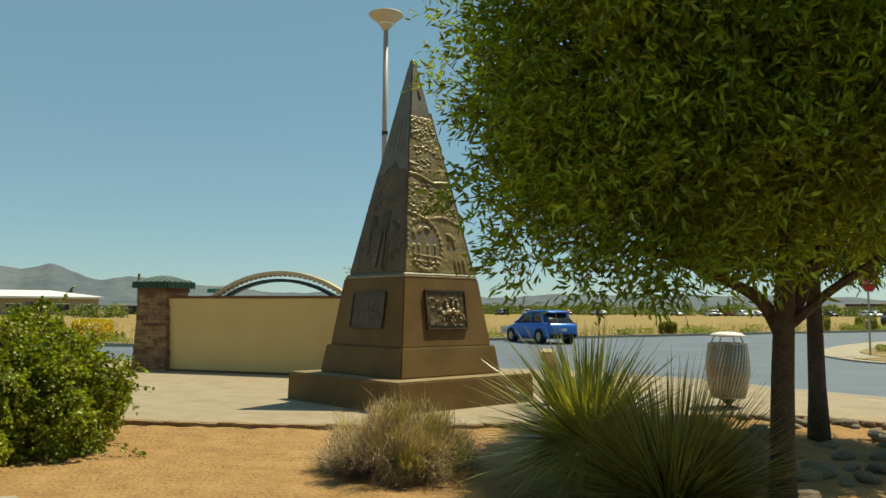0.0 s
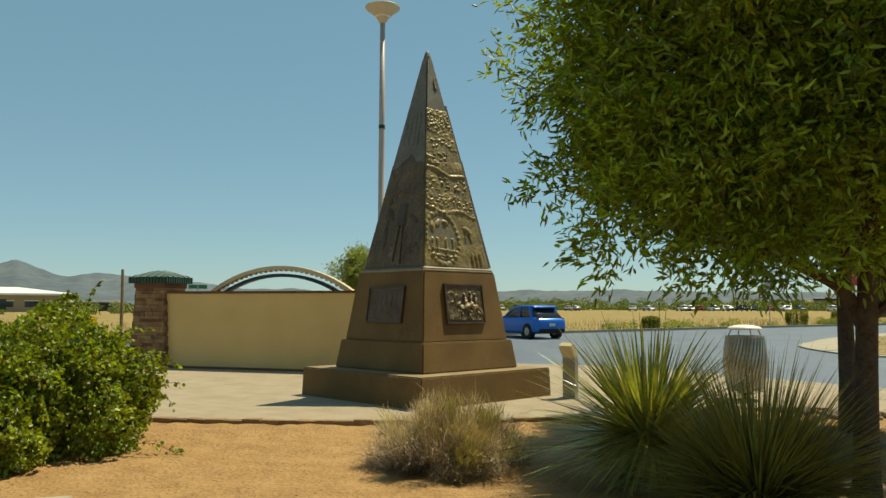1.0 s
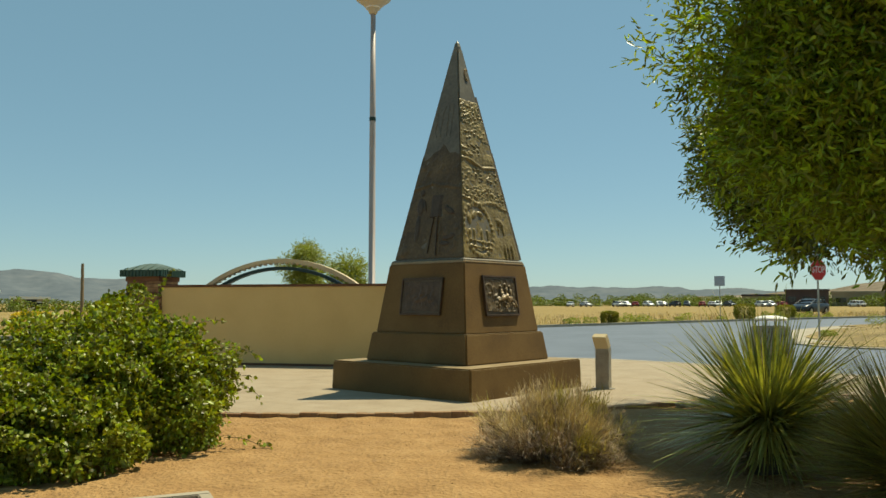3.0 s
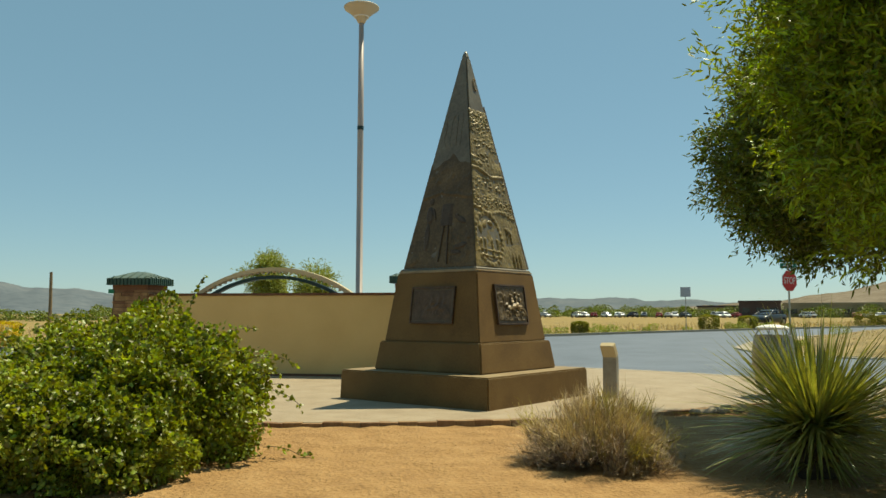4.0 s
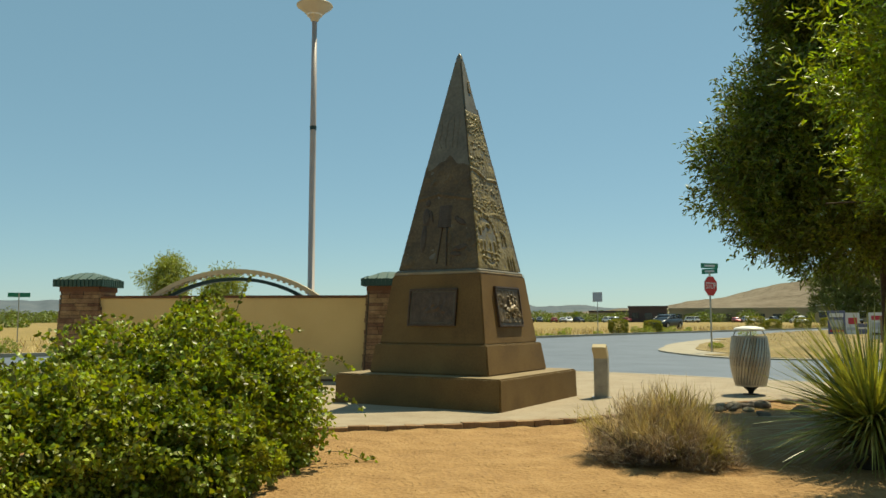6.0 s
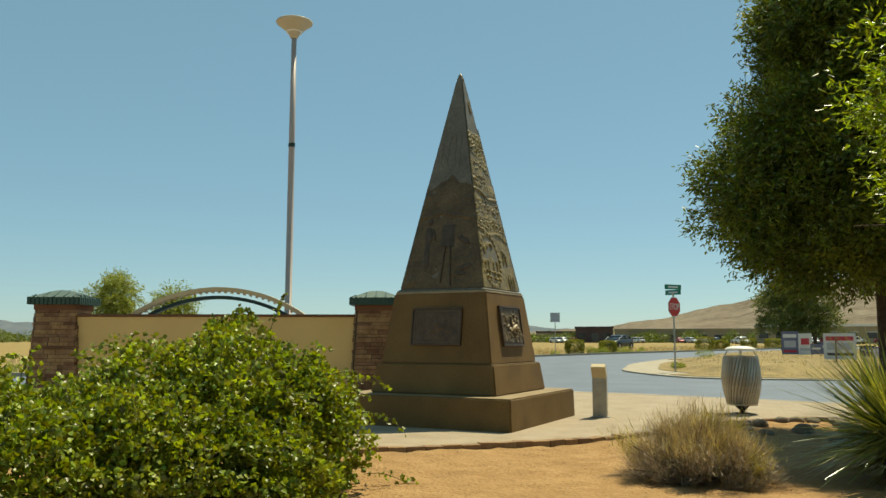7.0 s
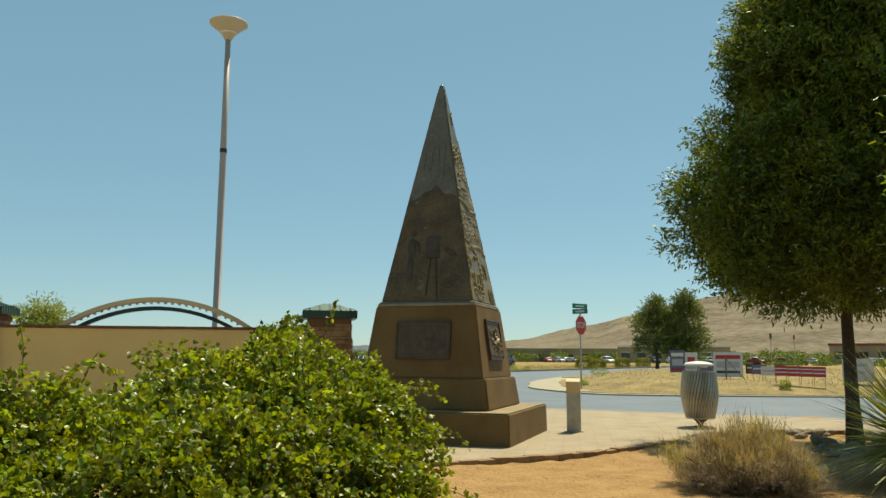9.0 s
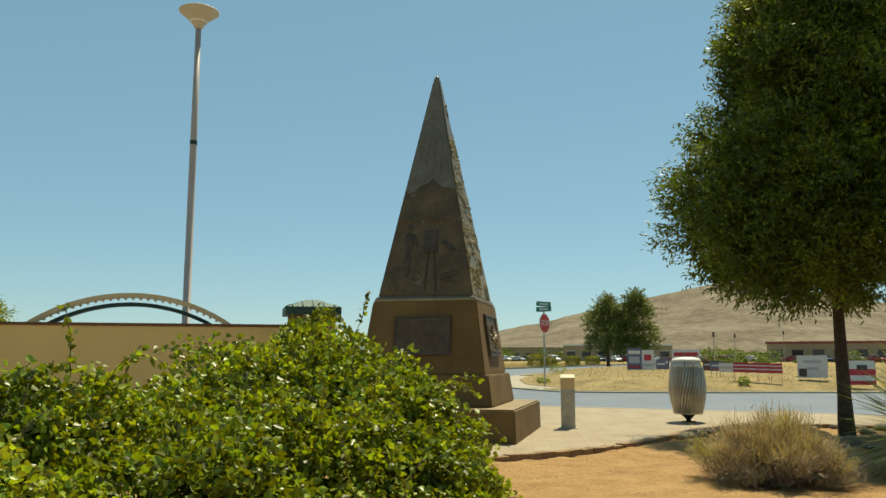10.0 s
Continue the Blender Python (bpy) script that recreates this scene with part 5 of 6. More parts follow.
def board(x, y, z, w, h, cols, label, turn=-48, legs=True, portrait=False):
    """A flat campaign board on stakes; cols: ground colour, then bars (material, height share, thickness share, width share)."""
    g = island(x, y) + 0.02
    t = thing("campaign_sign", pose(x, y, g, 0, 0, turn), label, "sign", "signs on the island")
    panel = part("panel", box(w, 0.012, h, (0, 0, max(0.06, z - g - h / 2))), cols[0], t)
    low = max(0.06, z - g - h / 2)
    for mat_, at_, th_, wd_ in cols[1:]:
        part("bar", box(w * wd_, 0.004, h * th_, (0, -0.009, low + h * (at_ - th_ / 2))), mat_, panel)
    if portrait:
        part("blot", box(w * 0.26, 0.004, h * 0.36, (-w * 0.32, -0.009, low + 0.04)), SIGNDARK, panel)
    for s in (-0.42, 0.42):
        part("stake", box(0.014, 0.014, low + h * 0.9, (w * s, 0.018, -0.05)), WOODPOST, t)


board(24.73, 31.18, 0.64, 0.75, 1.11, [SIGNBLUE, (SIGNWHITE, 0.8, 0.16, 0.8), (SIGNGREY, 0.45, 0.3, 0.7), (SIGNRED, 0.14, 0.1, 0.8)], "upright blue and white printed board on stakes")
board(25.2, 30.7, 0.56, 0.60, 1.01, [SIGNWHITE, (SIGNRED, 0.62, 0.3, 0.6), (SIGNGREY, 0.25, 0.14, 0.8)], "upright white and red printed board on stakes")
board(27.7, 32.3, 0.7, 0.55, 0.48, [SIGNWHITE, (SIGNGREY, 0.6, 0.2, 0.7)], "small white printed yard sign")
board(27.2, 31.3, 0.7, 0.5, 0.6, [SIGNBLUE, (SIGNWHITE, 0.6, 0.2, 0.7)], "small dark blue yard sign")
board(27.6, 30.9, 0.7, 0.5, 0.46, [SIGNWHITE, (SIGNRED, 0.7, 0.15, 0.8)], "small white and red yard sign")
board(21.83, 25.65, 0.60, 1.2, 1.06, [SIGNWHITE, (SIGNRED, 0.8, 0.16, 0.85), (SIGNGREY, 0.5, 0.26, 0.8), (SIGNDARK, 0.2, 0.1, 0.8)], "large white printed board on stakes")
board(23.4, 28.35, 0.8, 0.45, 0.46, [SIGNBLUE, (SIGNWHITE, 0.55, 0.18, 0.8)], "small blue yard sign on stakes")
board(22.5, 24.9, 0.77, 0.60, 0.42, [SIGNDARK, (SIGNWHITE, 0.6, 0.16, 0.8), (SIGNRED, 0.25, 0.1, 0.7)], "dark printed yard sign on stakes")
board(21.6, 23.9, 0.75, 0.58, 0.38, [SIGNBLUE, (SIGNWHITE, 0.6, 0.16, 0.8), (SIGNRED, 0.2, 0.1, 0.8)], "blue printed yard sign on stakes")
board(21.0, 23.0, 0.71, 0.58, 0.36, [SIGNWHITE, (SIGNGREY, 0.5, 0.2, 0.8)], "pale printed yard sign on stakes")
for i in range(4):
    board(20.15 + 0.25 * i, 21.82 - 0.365 * i, 0.74 - 0.012 * i, 0.44, 0.38, [SIGNRED, (SIGNWHITE, 0.72, 0.10, 0.94), (SIGNWHITE, 0.36, 0.12, 0.9)], "red and white striped yard sign in a row", turn=-55)
board(22.75, 20.35, 0.51, 1.1, 0.86, [SIGNWHITE, (SIGNGREY, 0.72, 0.14, 0.6), (SIGNGREY, 0.4, 0.12, 0.4)], "white board with grey print and a dark corner", turn=-52, portrait=True)
board(22.7, 18.38, 0.56, 0.9, 0.9, [SIGNRED, (SIGNWHITE, 0.82, 0.34, 0.96), (SIGNDARK, 0.72, 0.2, 0.4), (SIGNWHITE, 0.28, 0.22, 0.9)], "red and white printed board on stakes", turn=-55)
board(3.79, 40.6, 0.44, 1.05, 0.40, [SIGNWHITE, (SIGNGREY, 0.5, 0.3, 0.8)], "low white board at the field's edge", turn=-6)
board(4.85, 40.9, 0.5, 0.66, 0.55, [SIGNWHITE, (SIGNBLUE, 0.4, 0.4, 0.8), (SIGNRED, 0.75, 0.2, 0.7)], "small white and purple board at the field's edge", turn=-6)
brace = thing("sign_brace", pose(20.9, 25.0, island(20.9, 25), 0, 0, -48), "leaning wooden post with a diagonal brace", "post")
part("post", box(0.06, 0.06, 1.1, (0, 0, -0.1)), WOODPOST, brace)
part("strut", tube([(0.02, 0, 0.85), (0.75, -0.1, -0.02)], [0.02, 0.02], 6), WOODPOST, brace)

fs = thing("road_sign", pose(21.2, 47.7, lie(21, 47.7), 0, 0, 150), "square road sign seen from its grey back", "road sign")
part("pole", box(0.05, 0.05, 2.9, (0, 0, -0.1)), STEEL, fs)
part("plate", box(0.62, 0.01, 0.62, (0, 0.03, 2.2), 0.002), SIGNGREY, fs)
gs = thing("street_name_sign", pose(-12.4, 45.4, lie(-12.4, 45.4), 0, 0, 10), "small green street-name sign on a post", "road sign")
part("pole", box(0.05, 0.05, 2.5, (0, 0, -0.1)), STEEL, gs)
part("name_blade", box(1.0, 0.012, 0.22, (0, 0, 2.2)), GREENSIGN, gs)
ms = thing("wooden_post", pose(-12.44, 33.5, lie(-12, 33.5)), "slim dark wooden post beside the road", "post")
part("shaft", tube([(0, 0, -0.1), (0.02, 0, 1.5), (0, 0.01, 2.85)], [0.07, 0.065, 0.055], 8), WOODPOST, ms)

# valve box in the sand
vb = thing("valve_box", pose(-3.43, 5.58, -0.065, 0, 0, 17), "open concrete valve box sunk in the sand", "valve box")
for sx, sy, x, y in ((0.62, 0.09, 0, 0.265), (0.62, 0.09, 0, -0.265), (0.09, 0.44, 0.265, 0), (0.09, 0.44, -0.265, 0)):
    part("rim", box(sx, sy, 0.12, (x, y, -0.04), 0.008), CONCRETE, vb)
# black plate just below the rim stands in for shade in the opening
part("well", box(0.44, 0.44, 0.02, (0, 0, 0.006)), BINDARK, vb, "dark plate painted as the well's shade")

# ---- vehicles ----
GLASS = material("car_glass", [(0.012, 0.014, 0.016), (0.02, 0.022, 0.025)], 0.08, scale=3, bump=0.0, spec=0.6)
TYRE = material("tyre_rubber", [(0.012, 0.012, 0.012), (0.025, 0.025, 0.025)], 0.9, scale=20)
LAMPRED = material("tail_lamp", [(0.30, 0.01, 0.012), (0.38, 0.02, 0.02)], 0.25, bump=0.0)


def paint(name, c):
    return material(name, [tuple(0.9 * v for v in c), c], 0.28, metal=0.25, scale=2, bump=0.0, spec=0.6)


def hull(stations, n=6):
    """A rounded body from stations (x, half width, low z, high z, roundness)."""
    bm = bmesh.new()
    prev = None
    for x, w, z0, z1, rd in stations:
        ring = []
        for cx, cz, a0 in ((1, 0, -90), (1, 1, 0), (-1, 1, 90), (-1, 0, 180)):
            for i in range(n // 2 + 1):
                a = radians(a0 + 90 * i / (n // 2))
                r = min(rd, (z1 - z0) / 2 - 0.005, w - 0.005)
                ring.append(bm.verts.new((x, cx * (w - r) + r * math.cos(a), (z1 - r if cz else z0 + r) + r * math.sin(a))))
        if prev:
            for i in range(len(ring)):
                j = (i + 1) % len(ring)
                bm.faces.new((prev[i], prev[j], ring[j], ring[i]))
        else:
            bm.faces.new(ring[::-1])
        prev = ring
    bm.faces.new(prev)
    return bm


def car(m, mat, label, suv=True, group=""):
    """A hatchback or saloon; it points along +x."""
    c = thing("car", m, label, "car", group)
    h = 1.62 if suv else 1.44
    back = -2.02 if suv else -1.5
    part("body", hull([(-2.16, 0.70, 0.42, 0.80, 0.10), (-2.10, 0.82, 0.30, 0.96, 0.14), (-1.75, 0.89, 0.24, 1.04, 0.16), (-0.6, 0.91, 0.22, 1.02, 0.16), (0.6, 0.91, 0.22, 1.0, 0.16), (1.1, 0.90, 0.22, 0.97, 0.18), (1.75, 0.86, 0.24, 0.84, 0.20), (2.05, 0.76, 0.30, 0.72, 0.18), (2.16, 0.60, 0.38, 0.62, 0.10)]), mat, c, smooth=True)
    part("cabin_glass", hull([(back, 0.72, 0.92, 1.0, 0.05), (back + 0.34, 0.70, 0.92, h - 0.32, 0.12), (back + 0.66, 0.68, 0.92, h - 0.08, 0.16), (-0.4, 0.69, 0.92, h - 0.04, 0.18), (0.2, 0.68, 0.92, h - 0.10, 0.18), (0.75, 0.70, 0.92, h - 0.36, 0.14), (1.25, 0.74, 0.90, 0.97, 0.03)]), GLASS, c, "dark tinted windows", smooth=True)
    part("roof", hull([(back + 0.36, 0.62, h - 0.15, h - 0.11, 0.02), (back + 0.62, 0.68, h - 0.14, h - 0.02, 0.05), (-0.5, 0.68, h - 0.14, h, 0.06), (0.1, 0.66, h - 0.14, h - 0.05, 0.05), (0.36, 0.62, h - 0.18, h - 0.14, 0.02)]), mat, c, smooth=True)
    for s in (-1, 1):
        for foot, head in (((-1.55, 0.97), (-1.35, h - 0.12)), ((-0.42, 0.97), (-0.42, h - 0.10)), ((1.12, 0.95), (0.30, h - 0.15))):
            part("pillar", tube([(foot[0], s * 0.735, foot[1]), (head[0], s * 0.685, head[1])], [0.05 if foot[0] > -1 else 0.11, 0.04 if foot[0] > -1 else 0.10], 6), mat, c)
        part("tail_light", box(0.10, 0.30, 0.16, (-2.02, s * 0.66, 0.84), 0.03), LAMPRED, c)
        part("headlight", box(0.14, 0.28, 0.12, (1.96, s * 0.58, 0.62), 0.03), WHITEPAINT, c)
        part("mirror", box(0.10, 0.16, 0.10, (0.72, s * 0.96, 0.98), 0.03), mat, c)
    for x in (-1.32, 1.32):
        for s in (-1, 1):
            turn = Matrix.Translation((x, s * 0.80, 0.335)) @ Matrix.Rotation(radians(90), 4, "X")
            bm = lathe([(0.20, -0.125), (0.32, -0.125), (0.338, -0.07), (0.338, 0.07), (0.32, 0.125), (0.20, 0.125)], 20)
            bmesh.ops.transform(bm, matrix=turn, verts=bm.verts)
            w = part("wheel", bm, TYRE, c)
            bm = lathe([(0.02, -0.130), (0.20, -0.128), (0.20, 0.128), (0.02, 0.130)], 14)
            bmesh.ops.transform(bm, matrix=turn, verts=bm.verts)
            part("rim", bm, STEEL, w)
            bm = lathe([(0.40, -0.115), (0.40, 0.115)], 20)
            bmesh.ops.transform(bm, matrix=turn, verts=bm.verts)
            part("wheel_arch", bm, TYRE, c)
    part("rear_bumper", box(0.12, 1.50, 0.24, (-2.13, 0, 0.28), 0.05), TYRE, c)
    part("number_plate", box(0.02, 0.34, 0.14, (-2.175, 0, 0.60)), SIGNWHITE, c)
    if suv:
        part("spoiler", box(0.24, 1.20, 0.05, (back + 0.40, 0, h - 0.13), 0.015), mat, c)
    return c


BLUE = paint("blue_car_paint", (0.014, 0.13, 0.52))
BLACKP = paint("dark_car_paint", (0.02, 0.03, 0.04))
SILVERP = paint("silver_car_paint", (0.42, 0.43, 0.44))
WHITEP = paint("white_car_paint", (0.72, 0.72, 0.70))
REDP = paint("red_car_paint", (0.22, 0.02, 0.02))
car(pose(4.5, 35.0, lie(4.5, 35) + 0.005, 0, 0, 115) @ Matrix.Scale(0.86, 4), BLUE, "bright blue hatchback car on the street")
car(pose(41, 70, lie(41, 70) + 0.005, 0, 0, -150), BLACKP, "dark saloon car on the far street", suv=False)
rng = np.random.default_rng(21)
proto = {}
for i in range(64):
    turn_ = rng.uniform(4, 62)
    az = radians(turn_)
    r = rng.uniform(226, 240) if turn_ < 40 else rng.uniform(190, 204)
    x, y = r * math.sin(az), r * math.cos(az)
    k = int(rng.integers(4))
    m = pose(x, y, lie(x, y), 0, 0, rng.choice([70, 95, 250, 275]) + rng.normal(0, 6))
    if k in proto:
        copy_thing(proto[k], m)
    else:
        proto[k] = car(m, (WHITEP, SILVERP, BLACKP, REDP)[k], ("white", "silver", "black", "dark red")[k] + " parked car in the distant lot", suv=k % 2 == 0, group="cars in the far lot")

# ---- far buildings ----
DARKWALL = material("dark_brick_wall", [(0.05, 0.035, 0.035), (0.09, 0.065, 0.06)], 0.8, scale=0.3, bump=0)
TANWALL = material("tan_block_wall", [(0.27, 0.22, 0.14), (0.36, 0.30, 0.20)], 0.9, scale=0.2, bump=0)
REDTRIM = material("red_trim", [(0.20, 0.06, 0.05), (0.26, 0.08, 0.07)], 0.7, scale=0.3, bump=0)
ROOFWHITE = material("white_metal_roof", [(0.66, 0.66, 0.62), (0.76, 0.76, 0.72)], 0.5, scale=0.3, bump=0)


def building(az, r, w, d, h, turn, wall_mat, trim_mat, label, windows=6, pitched=0.0):
    """A low store or shed with a roof edge, windows and a door."""
    x, y = r * math.sin(radians(az)), r * math.cos(radians(az))
    b = thing("commercial_building", pose(x, y, lie(x, y) - 0.05, 0, 0, -az + turn), label, "building")
    part("wall", box(w, d, h, (0, 0, 0)), wall_mat, b)
    if pitched:
        bm = bmesh.new()
        o = [(-w / 2 - 0.8, -d / 2 - 0.8), (w / 2 + 0.8, -d / 2 - 0.8), (w / 2 + 0.8, d / 2 + 0.8), (-w / 2 - 0.8, d / 2 + 0.8)]
        low, low2 = [bm.verts.new((*q, h + 0.003)) for q in o], [bm.verts.new((*q, h + 0.35)) for q in o]
        r0, r1 = bm.verts.new((-w / 2 + d * 0.4, 0, h + pitched)), bm.verts.new((w / 2 - d * 0.4, 0, h + pitched))
        bm.faces.new(low[::-1])
        for i in range(4):
            bm.faces.new((low[i], low[(i + 1) % 4], low2[(i + 1) % 4], low2[i]))
        bm.faces.new((low2[0], low2[1], r1, r0))
        bm.faces.new((low2[1], low2[2], r1))
        bm.faces.new((low2[2], low2[3], r0, r1))
        bm.faces.new((low2[3], low2[0], r0))
        part("roof", bm, trim_mat, b)
    else:
        part("roof", box(w + 0.5, d + 0.5, 0.55, (0, 0, h + 0.003)), trim_mat, b)
    for i in range(windows):
        s = -w / 2 + w * (i + 0.5) / windows
        win = part("window", box(w / windows * 0.55, 0.06, h * 0.35, (s, -d / 2 - 0.02, h * 0.3)), GLASS, b)
        part("frame", box(w / windows * 0.6, 0.04, 0.15, (s, -d / 2 - 0.04, h * 0.65)), trim_mat, win)
    part("door", box(2.0, 0.08, 2.3, (w * 0.04, -d / 2 - 0.05, 0)), GLASS, b)


building(31.2, 248, 11, 10, 4.3, 0, DARKWALL, DARKWALL, "dark brick store building across the lot", 3)
building(29.0, 275, 16, 10, 3.2, 0, TANWALL, DARKWALL, "low tan store building behind the lot", 5)
building(37.5, 270, 44, 14, 3.9, 0, TANWALL, TANWALL, "long low tan store building below the hill", 9)
building(45.5, 235, 30, 12, 4.4, 0, TANWALL, ROOFWHITE, "tan store building with a pale roof edge", 7)
building(61.5, 215, 46, 14, 4.4, 0, TANWALL, REDTRIM, "long store building with a red roof edge", 10)
building(-27.0, 170, 24, 18, 3.0, 4, TANWALL, ROOFWHITE, "wide shed with a white metal roof", 6, 1.6)
building(-20.5, 190, 7, 8, 1.9, 0, TANWALL, ROOFWHITE, "small shed beside the wide one", 2)
building(5.0, 330, 60, 12, 2.6, 0, DARKWALL, TANWALL, "far low buildings behind the tree belt", 9)

# ---- far plants ----


def leafy(name, items, leaf, mat, label, category, seed, per=260, kind="stuff"):
    """Rounded leaf masses (x, y, z, radius, height), all of one growth."""
    rng = np.random.default_rng(seed)
    ps, ds = [], []
    for x, y, z, r, h in items:
        d = rng.normal(0, 1, (per, 3))
        d /= np.linalg.norm(d, axis=1)[:, None]
        k = 1 - np.abs(rng.normal(0, 0.2, per)) + 0.16 * np.sin(d[:, 0] * 5 + x) + 0.12 * np.sin(d[:, 2] * 7 + y)
        ps.append(np.array([x, y, z + h * 0.5]) + d * k[:, None] * np.array([r, r, h * 0.5]))
        ds.append(d)
    return solid(name, leaves(name, np.concatenate(ps), np.concatenate(ds), leaf, leaf * 0.7, mat, rng), mat, label, category, kind=kind)


rng = np.random.default_rng(31)
belt = []
for i in range(420):
    az = radians(rng.uniform(-14, 66))
    r = rng.uniform(250, 330)
    x, y = r * math.sin(az), r * math.cos(az)
    belt.append((x, y, lie(x, y) - 0.3, rng.uniform(1.8, 4.0), rng.uniform(2.2, 4.4)))
leafy("far_tree_belt", belt, 0.42, LEAF_DEEP, "belt of low green trees beyond the field", "trees", 1, 420)
belt = []
for i in range(24):
    az = radians(rng.uniform(46, 66))
    r = rng.uniform(130, 175)
    x, y = r * math.sin(az), r * math.cos(az)
    belt.append((x, y, lie(x, y) - 0.3, rng.uniform(0.6, 1.5), float(rng.choice([0.8, 1.1, 1.4, 2.8]))))
for i in range(26):
    az = radians(rng.uniform(-32, -12))
    r = rng.uniform(110, 150)
    x, y = r * math.sin(az), r * math.cos(az)
    belt.append((x, y, lie(x, y) - 0.3, rng.uniform(0.8, 1.9), rng.uniform(1.0, 2.2)))
leafy("far_shrubs", belt, 0.26, LEAF_DEEP, "scattered green shrubs and trees beyond the road", "shrubs", 2, 420)
scrub = []
for i in range(420):
    az = rng.uniform(36, 70)
    f = rng.uniform(0.15, 0.95)
    r = 420 + 500 * f
    el = float(np.interp(az, [36, 41, 44, 49, 54, 58, 63, 80], [1.2, 2.15, 2.6, 4.1, 4.95, 4.6, 3.4, 2.0]))
    h = 0.8 + math.tan(radians(el)) * 920 * f ** 1.25
    scrub.append((r * math.sin(radians(az)), r * math.cos(radians(az)), h - 0.6, rng.uniform(0.7, 1.6), rng.uniform(0.8, 1.8)))
leafy("hill_scrub", scrub, 0.9, LEAF_FAR, "sparse dark scrub dotted over the dry hill", "scrub", 3, 26)

HEDGE = material("yellow_green_leaf", [(0.10, 0.12, 0.018), (0.20, 0.20, 0.03), (0.30, 0.26, 0.04)], 0.6, scale=2, fine=12, bump=0.1, island=0.35, translucent=0.25)
YELLOWF = material("yellow_flower", [(0.45, 0.33, 0.02), (0.60, 0.46, 0.04)], 0.7, scale=4, bump=0.1, island=0.3, translucent=0.2)


def hedge(x, y, w, h, mat, seed, label="clipped yellow-green shrub beside the kerb"):
    rng = np.random.default_rng(seed)
    t = thing("clipped_shrub", pose(x, y, lie(x, y) + 0.05), label, "shrub", "clipped shrubs along the far kerb")
    n = 2600
    d = rng.normal(0, 1, (n, 3))
    d /= np.max(np.abs(d), axis=1)[:, None] ** 0.75 * np.linalg.norm(d, axis=1)[:, None] ** 0.25
    p = d * np.array([w / 2, w / 2, h / 2]) * (1 - np.abs(rng.normal(0, 0.06, n)))[:, None] + np.array([0, 0, h / 2 + 0.03])
    part("foliage", leaves("foliage", p, d, 0.10, 0.06, mat, rng), mat, t)
    part("stem", tube([(0, 0, -0.05), (0, 0, h * 0.5)], [0.05, 0.02], 6), WOODY, t)


for i, (x, y, w, h) in enumerate(((23.8, 49.6, 1.05, 0.95), (28.0, 51.9, 1.05, 0.85), (43.4, 59.8, 1.3, 1.15), (46.7, 61.5, 1.2, 0.85), (53.1, 64.9, 1.25, 1.0), (59.0, 67.8, 1.3, 1.0), (12.6, 43.5, 0.8, 0.6))):
    hedge(x, y, w, h, HEDGE, 40 + i)
hedge(-13.9, 32.6, 1.3, 0.85, YELLOWF, 60, "yellow-flowering shrub beside the road")

FARTREE = dict(mat=LEAF_FAR, lobe=70)
tree("field_tree", pose(45.1, 52.3, lie(45, 52.3)), 0.17, 1.7, 6, 1.7, 5.9, oval(2.0, 0.6), 1700, (0.20, 0.085), (0, 0), "small green tree on the far verge", 14, **FARTREE)
tree("field_tree", pose(46.6, 50.4, lie(46, 50.4)), 0.17, 1.5, 6, 1.6, 6.3, oval(2.15, 0.6), 1800, (0.20, 0.085), (0, 0), "small green tree with a rounded crown on the far verge", 15, **FARTREE)
tree("roadside_tree", pose(-5.9, 88.5, lie(-6, 88)), 0.2, 2.0, 7, 1.5, 6.9, outline([1.5, 2.6, 4.4, 5.9, 6.9], [1.0, 2.3, 3.0, 2.2, 0.6]), 2000, (0.26, 0.10), (0, 0), "feathery green tree behind the entrance wall", 16, mat=LEAF_OLIVE, lobe=70)
tree("roadside_tree", pose(-1.7, 65, lie(-2, 65)), 0.12, 1.0, 6, 0.8, 4.2, outline([0.8, 2, 3.4, 4.2], [0.6, 1.3, 1.5, 0.5]), 1100, (0.28, 0.07), (0, 0), "small feathery tree behind the entrance wall", 17, mat=LEAF_OLIVE, lobe=60)

# tall dry grass and weeds: the verge beyond the kerb, and the island
rng = np.random.default_rng(51)


roots = []
fx, fy = [p[0] for p in FAR], [p[1] for p in FAR]
while len(roots) < 9000:
    x = rng.uniform(-45, 75)
    y = np.interp(x, fx, fy) + 0.4 + abs(rng.normal(0, 9))
    roots.append((x, y, lie(x, y) - 0.03))
roots = np.array(roots)
n = len(roots)
solid("field_grass", strips("field_grass", roots, np.array([0, 0, 1.0]) + rng.normal(0, 0.3, (n, 3)), rng.uniform(0.15, 0.5, n), 0.035, TWIG, rng, bend=0.4, seg=3), TWIG, "tall dry straw-coloured grass on the verge", "grass", kind="stuff")
roots = []
while len(roots) < 16000:
    x, y = rng.uniform(14, 50), rng.uniform(8, 42)
    if in_poly(x, y, TURF):
        roots.append((x, y, island(x, y) - 0.02))
roots = np.array(roots)
n = len(roots)
solid("island_tufts", strips("island_tufts", roots, np.array([0, 0, 1.0]) + rng.normal(0, 0.45, (n, 3)), rng.uniform(0.04, 0.12, n), 0.03, TWIG, rng, bend=0.5, seg=2), TWIG, "short dry grass tufts on the island", "grass", kind="stuff")
weeds = [(x, float(np.interp(x, fx, fy)) + rng.uniform(0.5, 2.5)) for x in rng.uniform(-14, 34, 46)]
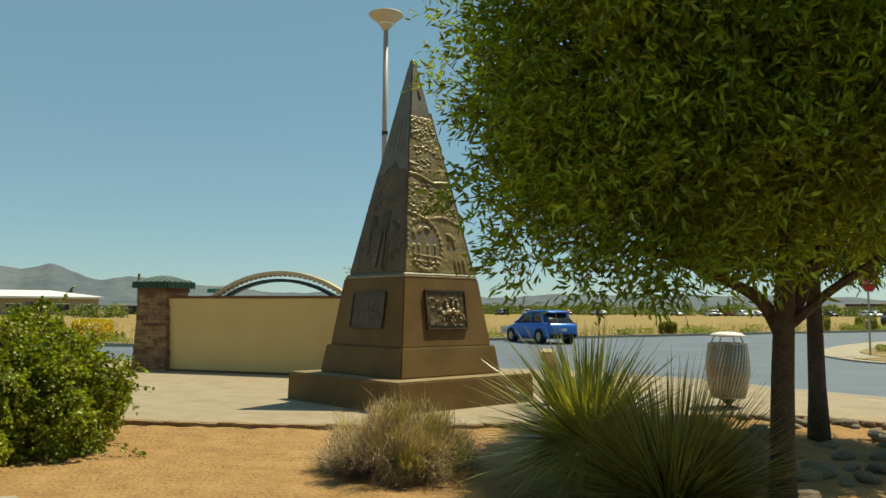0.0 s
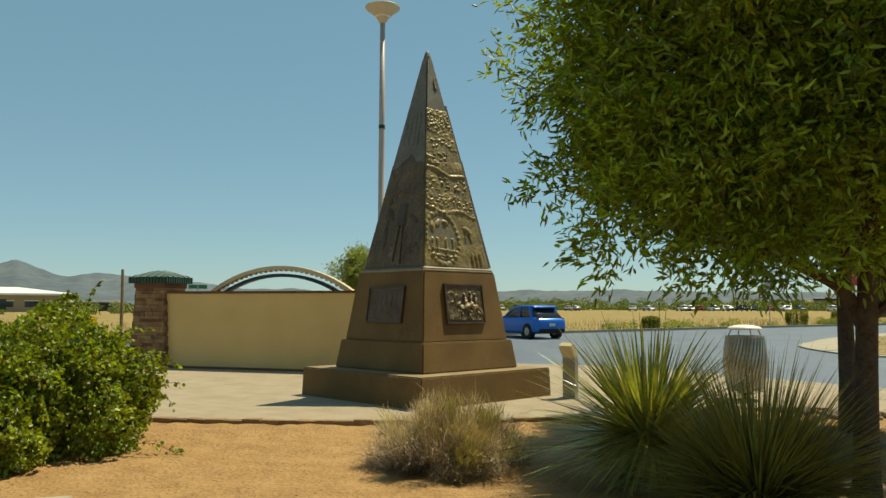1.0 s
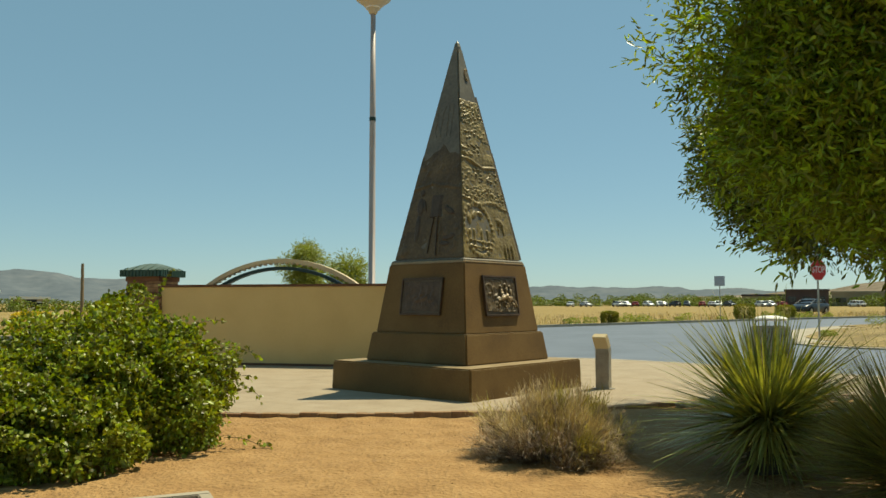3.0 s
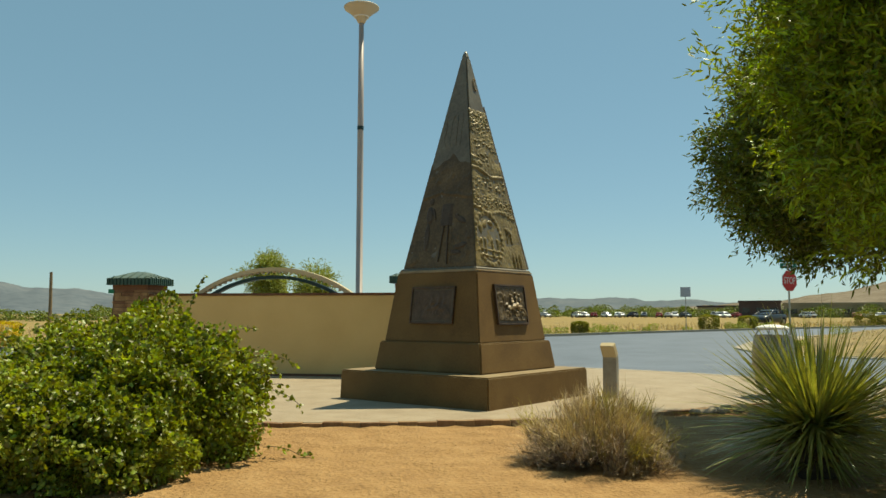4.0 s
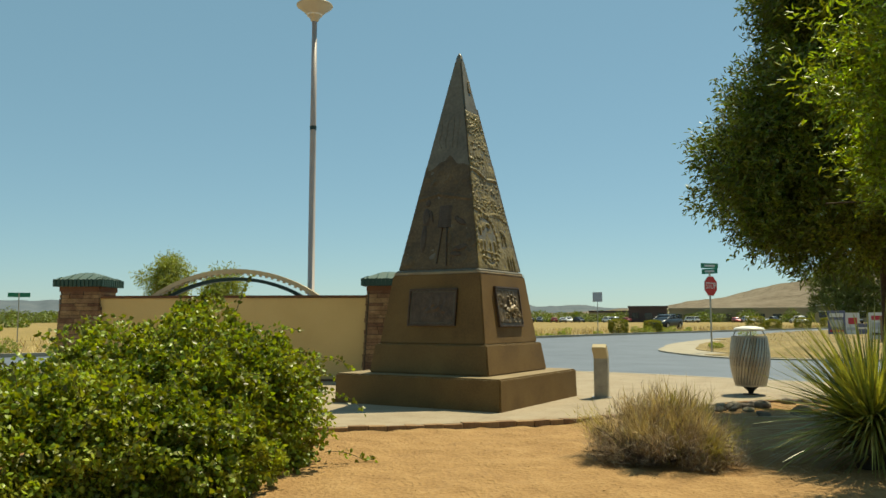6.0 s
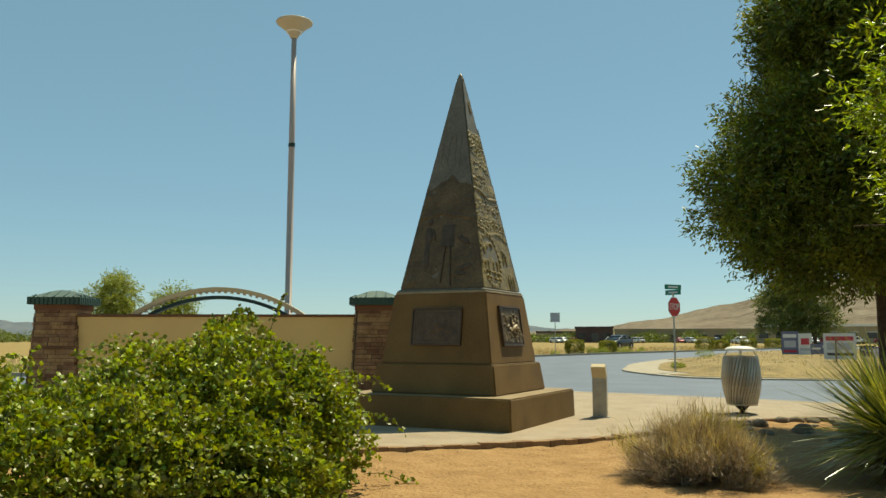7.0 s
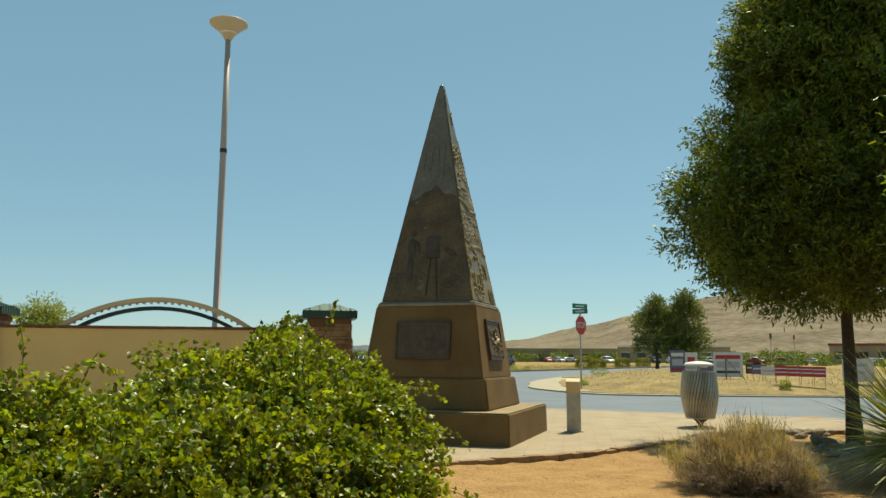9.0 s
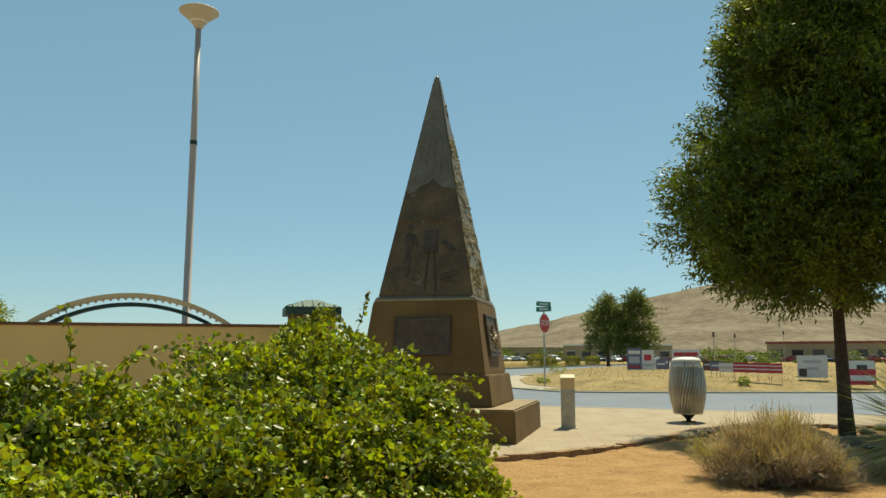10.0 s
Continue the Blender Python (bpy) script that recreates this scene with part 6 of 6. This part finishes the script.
leafy("green_weeds", [(x, y, lie(x, y) - 0.05, rng.uniform(0.2, 0.55), rng.uniform(0.2, 0.6)) for x, y in weeds], 0.08, LEAF_OLIVE, "low green weeds along the kerb", "weeds", 4, 320)
leafy("island_weeds", [(21.5, 33.5, island(21.5, 33.5), 0.45, 0.5), (15.9, 28.4, island(15.9, 28.4), 0.28, 0.22), (19.5, 21.2, island(19.5, 21.2), 0.22, 0.3)], 0.05, LEAF_OLIVE, "small green weeds on the island", "weeds", 5, 600)

# traffic lights and utility poles far down the road
for az, r, h in ((50.5, 120, 4.6), (52.5, 150, 5.2), (56.0, 180, 6.5)):
    x, y = r * math.sin(radians(az)), r * math.cos(radians(az))
    tl = thing("traffic_light", pose(x, y, lie(x, y), 0, 0, -az), "slim traffic light mast far down the road", "traffic light")
    part("pole", tube([(0, 0, -0.1), (0, 0, h)], [0.06, 0.05], 8), POLEPAINT, tl)
    part("signal_head", box(0.3, 0.25, 0.75, (0, -0.1, h - 0.7), 0.03), SIGNDARK, tl)

# ---- boulders round the shade tree ----


def boulder_mesh(seed):
    bm = bmesh.new()
    bmesh.ops.create_icosphere(bm, subdivisions=2, radius=0.5)
    for v in bm.verts:
        p = v.co.copy()
        v.co *= 1 + 0.35 * noise.noise(p * 1.8 + Vector((seed * 7.1, 0, 0))) + 0.12 * noise.noise(p * 5 + Vector((0, seed * 3.3, 0)))
        v.co.z *= 0.7
    return mesh_bm("boulder", bm, ROCK, True)


rocks = [boulder_mesh(i) for i in range(6)]
rng = np.random.default_rng(71)
placed = []
tries = 0
while len(placed) < 150 and tries < 4000:
    tries += 1
    edge = len(placed) < 45
    if edge:
        i = rng.integers(62, 92)
        x, y = EDGE[i]
        x, y = x + rng.normal(0, 0.12), y - rng.uniform(0.1, 0.4)
    else:
        x, y = rng.uniform(2.2, 7.2), rng.uniform(4.2, 10.4)
    if y > 10.75 or x > 8.5 or math.hypot(x - 4.2, y - 9) < 0.35 or math.hypot(x - 2.07, y - 4.99) < 0.35:
        continue
    if in_poly(x, y, plaza):
        continue
    s = rng.uniform(0.12, 0.36) if not edge else rng.uniform(0.12, 0.26)
    if any(math.hypot(x - a, y - b) < (s + c) * 0.36 for a, b, c in placed):
        continue
    placed.append((x, y, s))
    ob = new("boulder", rocks[int(rng.integers(6))])
    ob.matrix_basis = pose(x, y, -0.06 + s * 0.16, rng.uniform(-15, 15), rng.uniform(-15, 15), rng.uniform(0, 360)) @ Matrix.Diagonal((s * rng.uniform(0.9, 1.3), s, s * rng.uniform(0.7, 1.0), 1))
    tagged(ob, "rounded grey-brown boulder in the planting bed", "boulder", "boulders under the tree")

# ---- brick edging of the plaza ----
pave = bpy.data.objects["pavement"]
brick = box(1.0, 0.13, 0.085, (0, 0, -0.082), 0.0)
brick_me = mesh_bm("edging_brick", brick, EDGING)
rng = np.random.default_rng(81)
run, total = [0.0], 0.0
for a, b in zip(EDGE, EDGE[1:]):
    total += math.dist(a, b)
    run.append(total)
s = 0.0
while s < total - 0.3:
    ln = rng.uniform(0.19, 0.24)
    mid = s + ln / 2
    x, y = np.interp(mid, run, [p[0] for p in EDGE]), np.interp(mid, run, [p[1] for p in EDGE])
    x1, y1 = np.interp(mid + 0.1, run, [p[0] for p in EDGE]), np.interp(mid + 0.1, run, [p[1] for p in EDGE])
    if -11 < x < 9:
        ob = new("edging_brick", brick_me)
        ob.parent = pave
        ob.matrix_basis = pose(x, y - 0.02, rng.normal(0.0, 0.004), rng.normal(0, 1.0), rng.normal(0, 1.2), math.degrees(math.atan2(y1 - y, x1 - x)) + rng.normal(0, 1.5)) @ Matrix.Diagonal((ln - 0.005, 1, 1, 1))
    s += ln
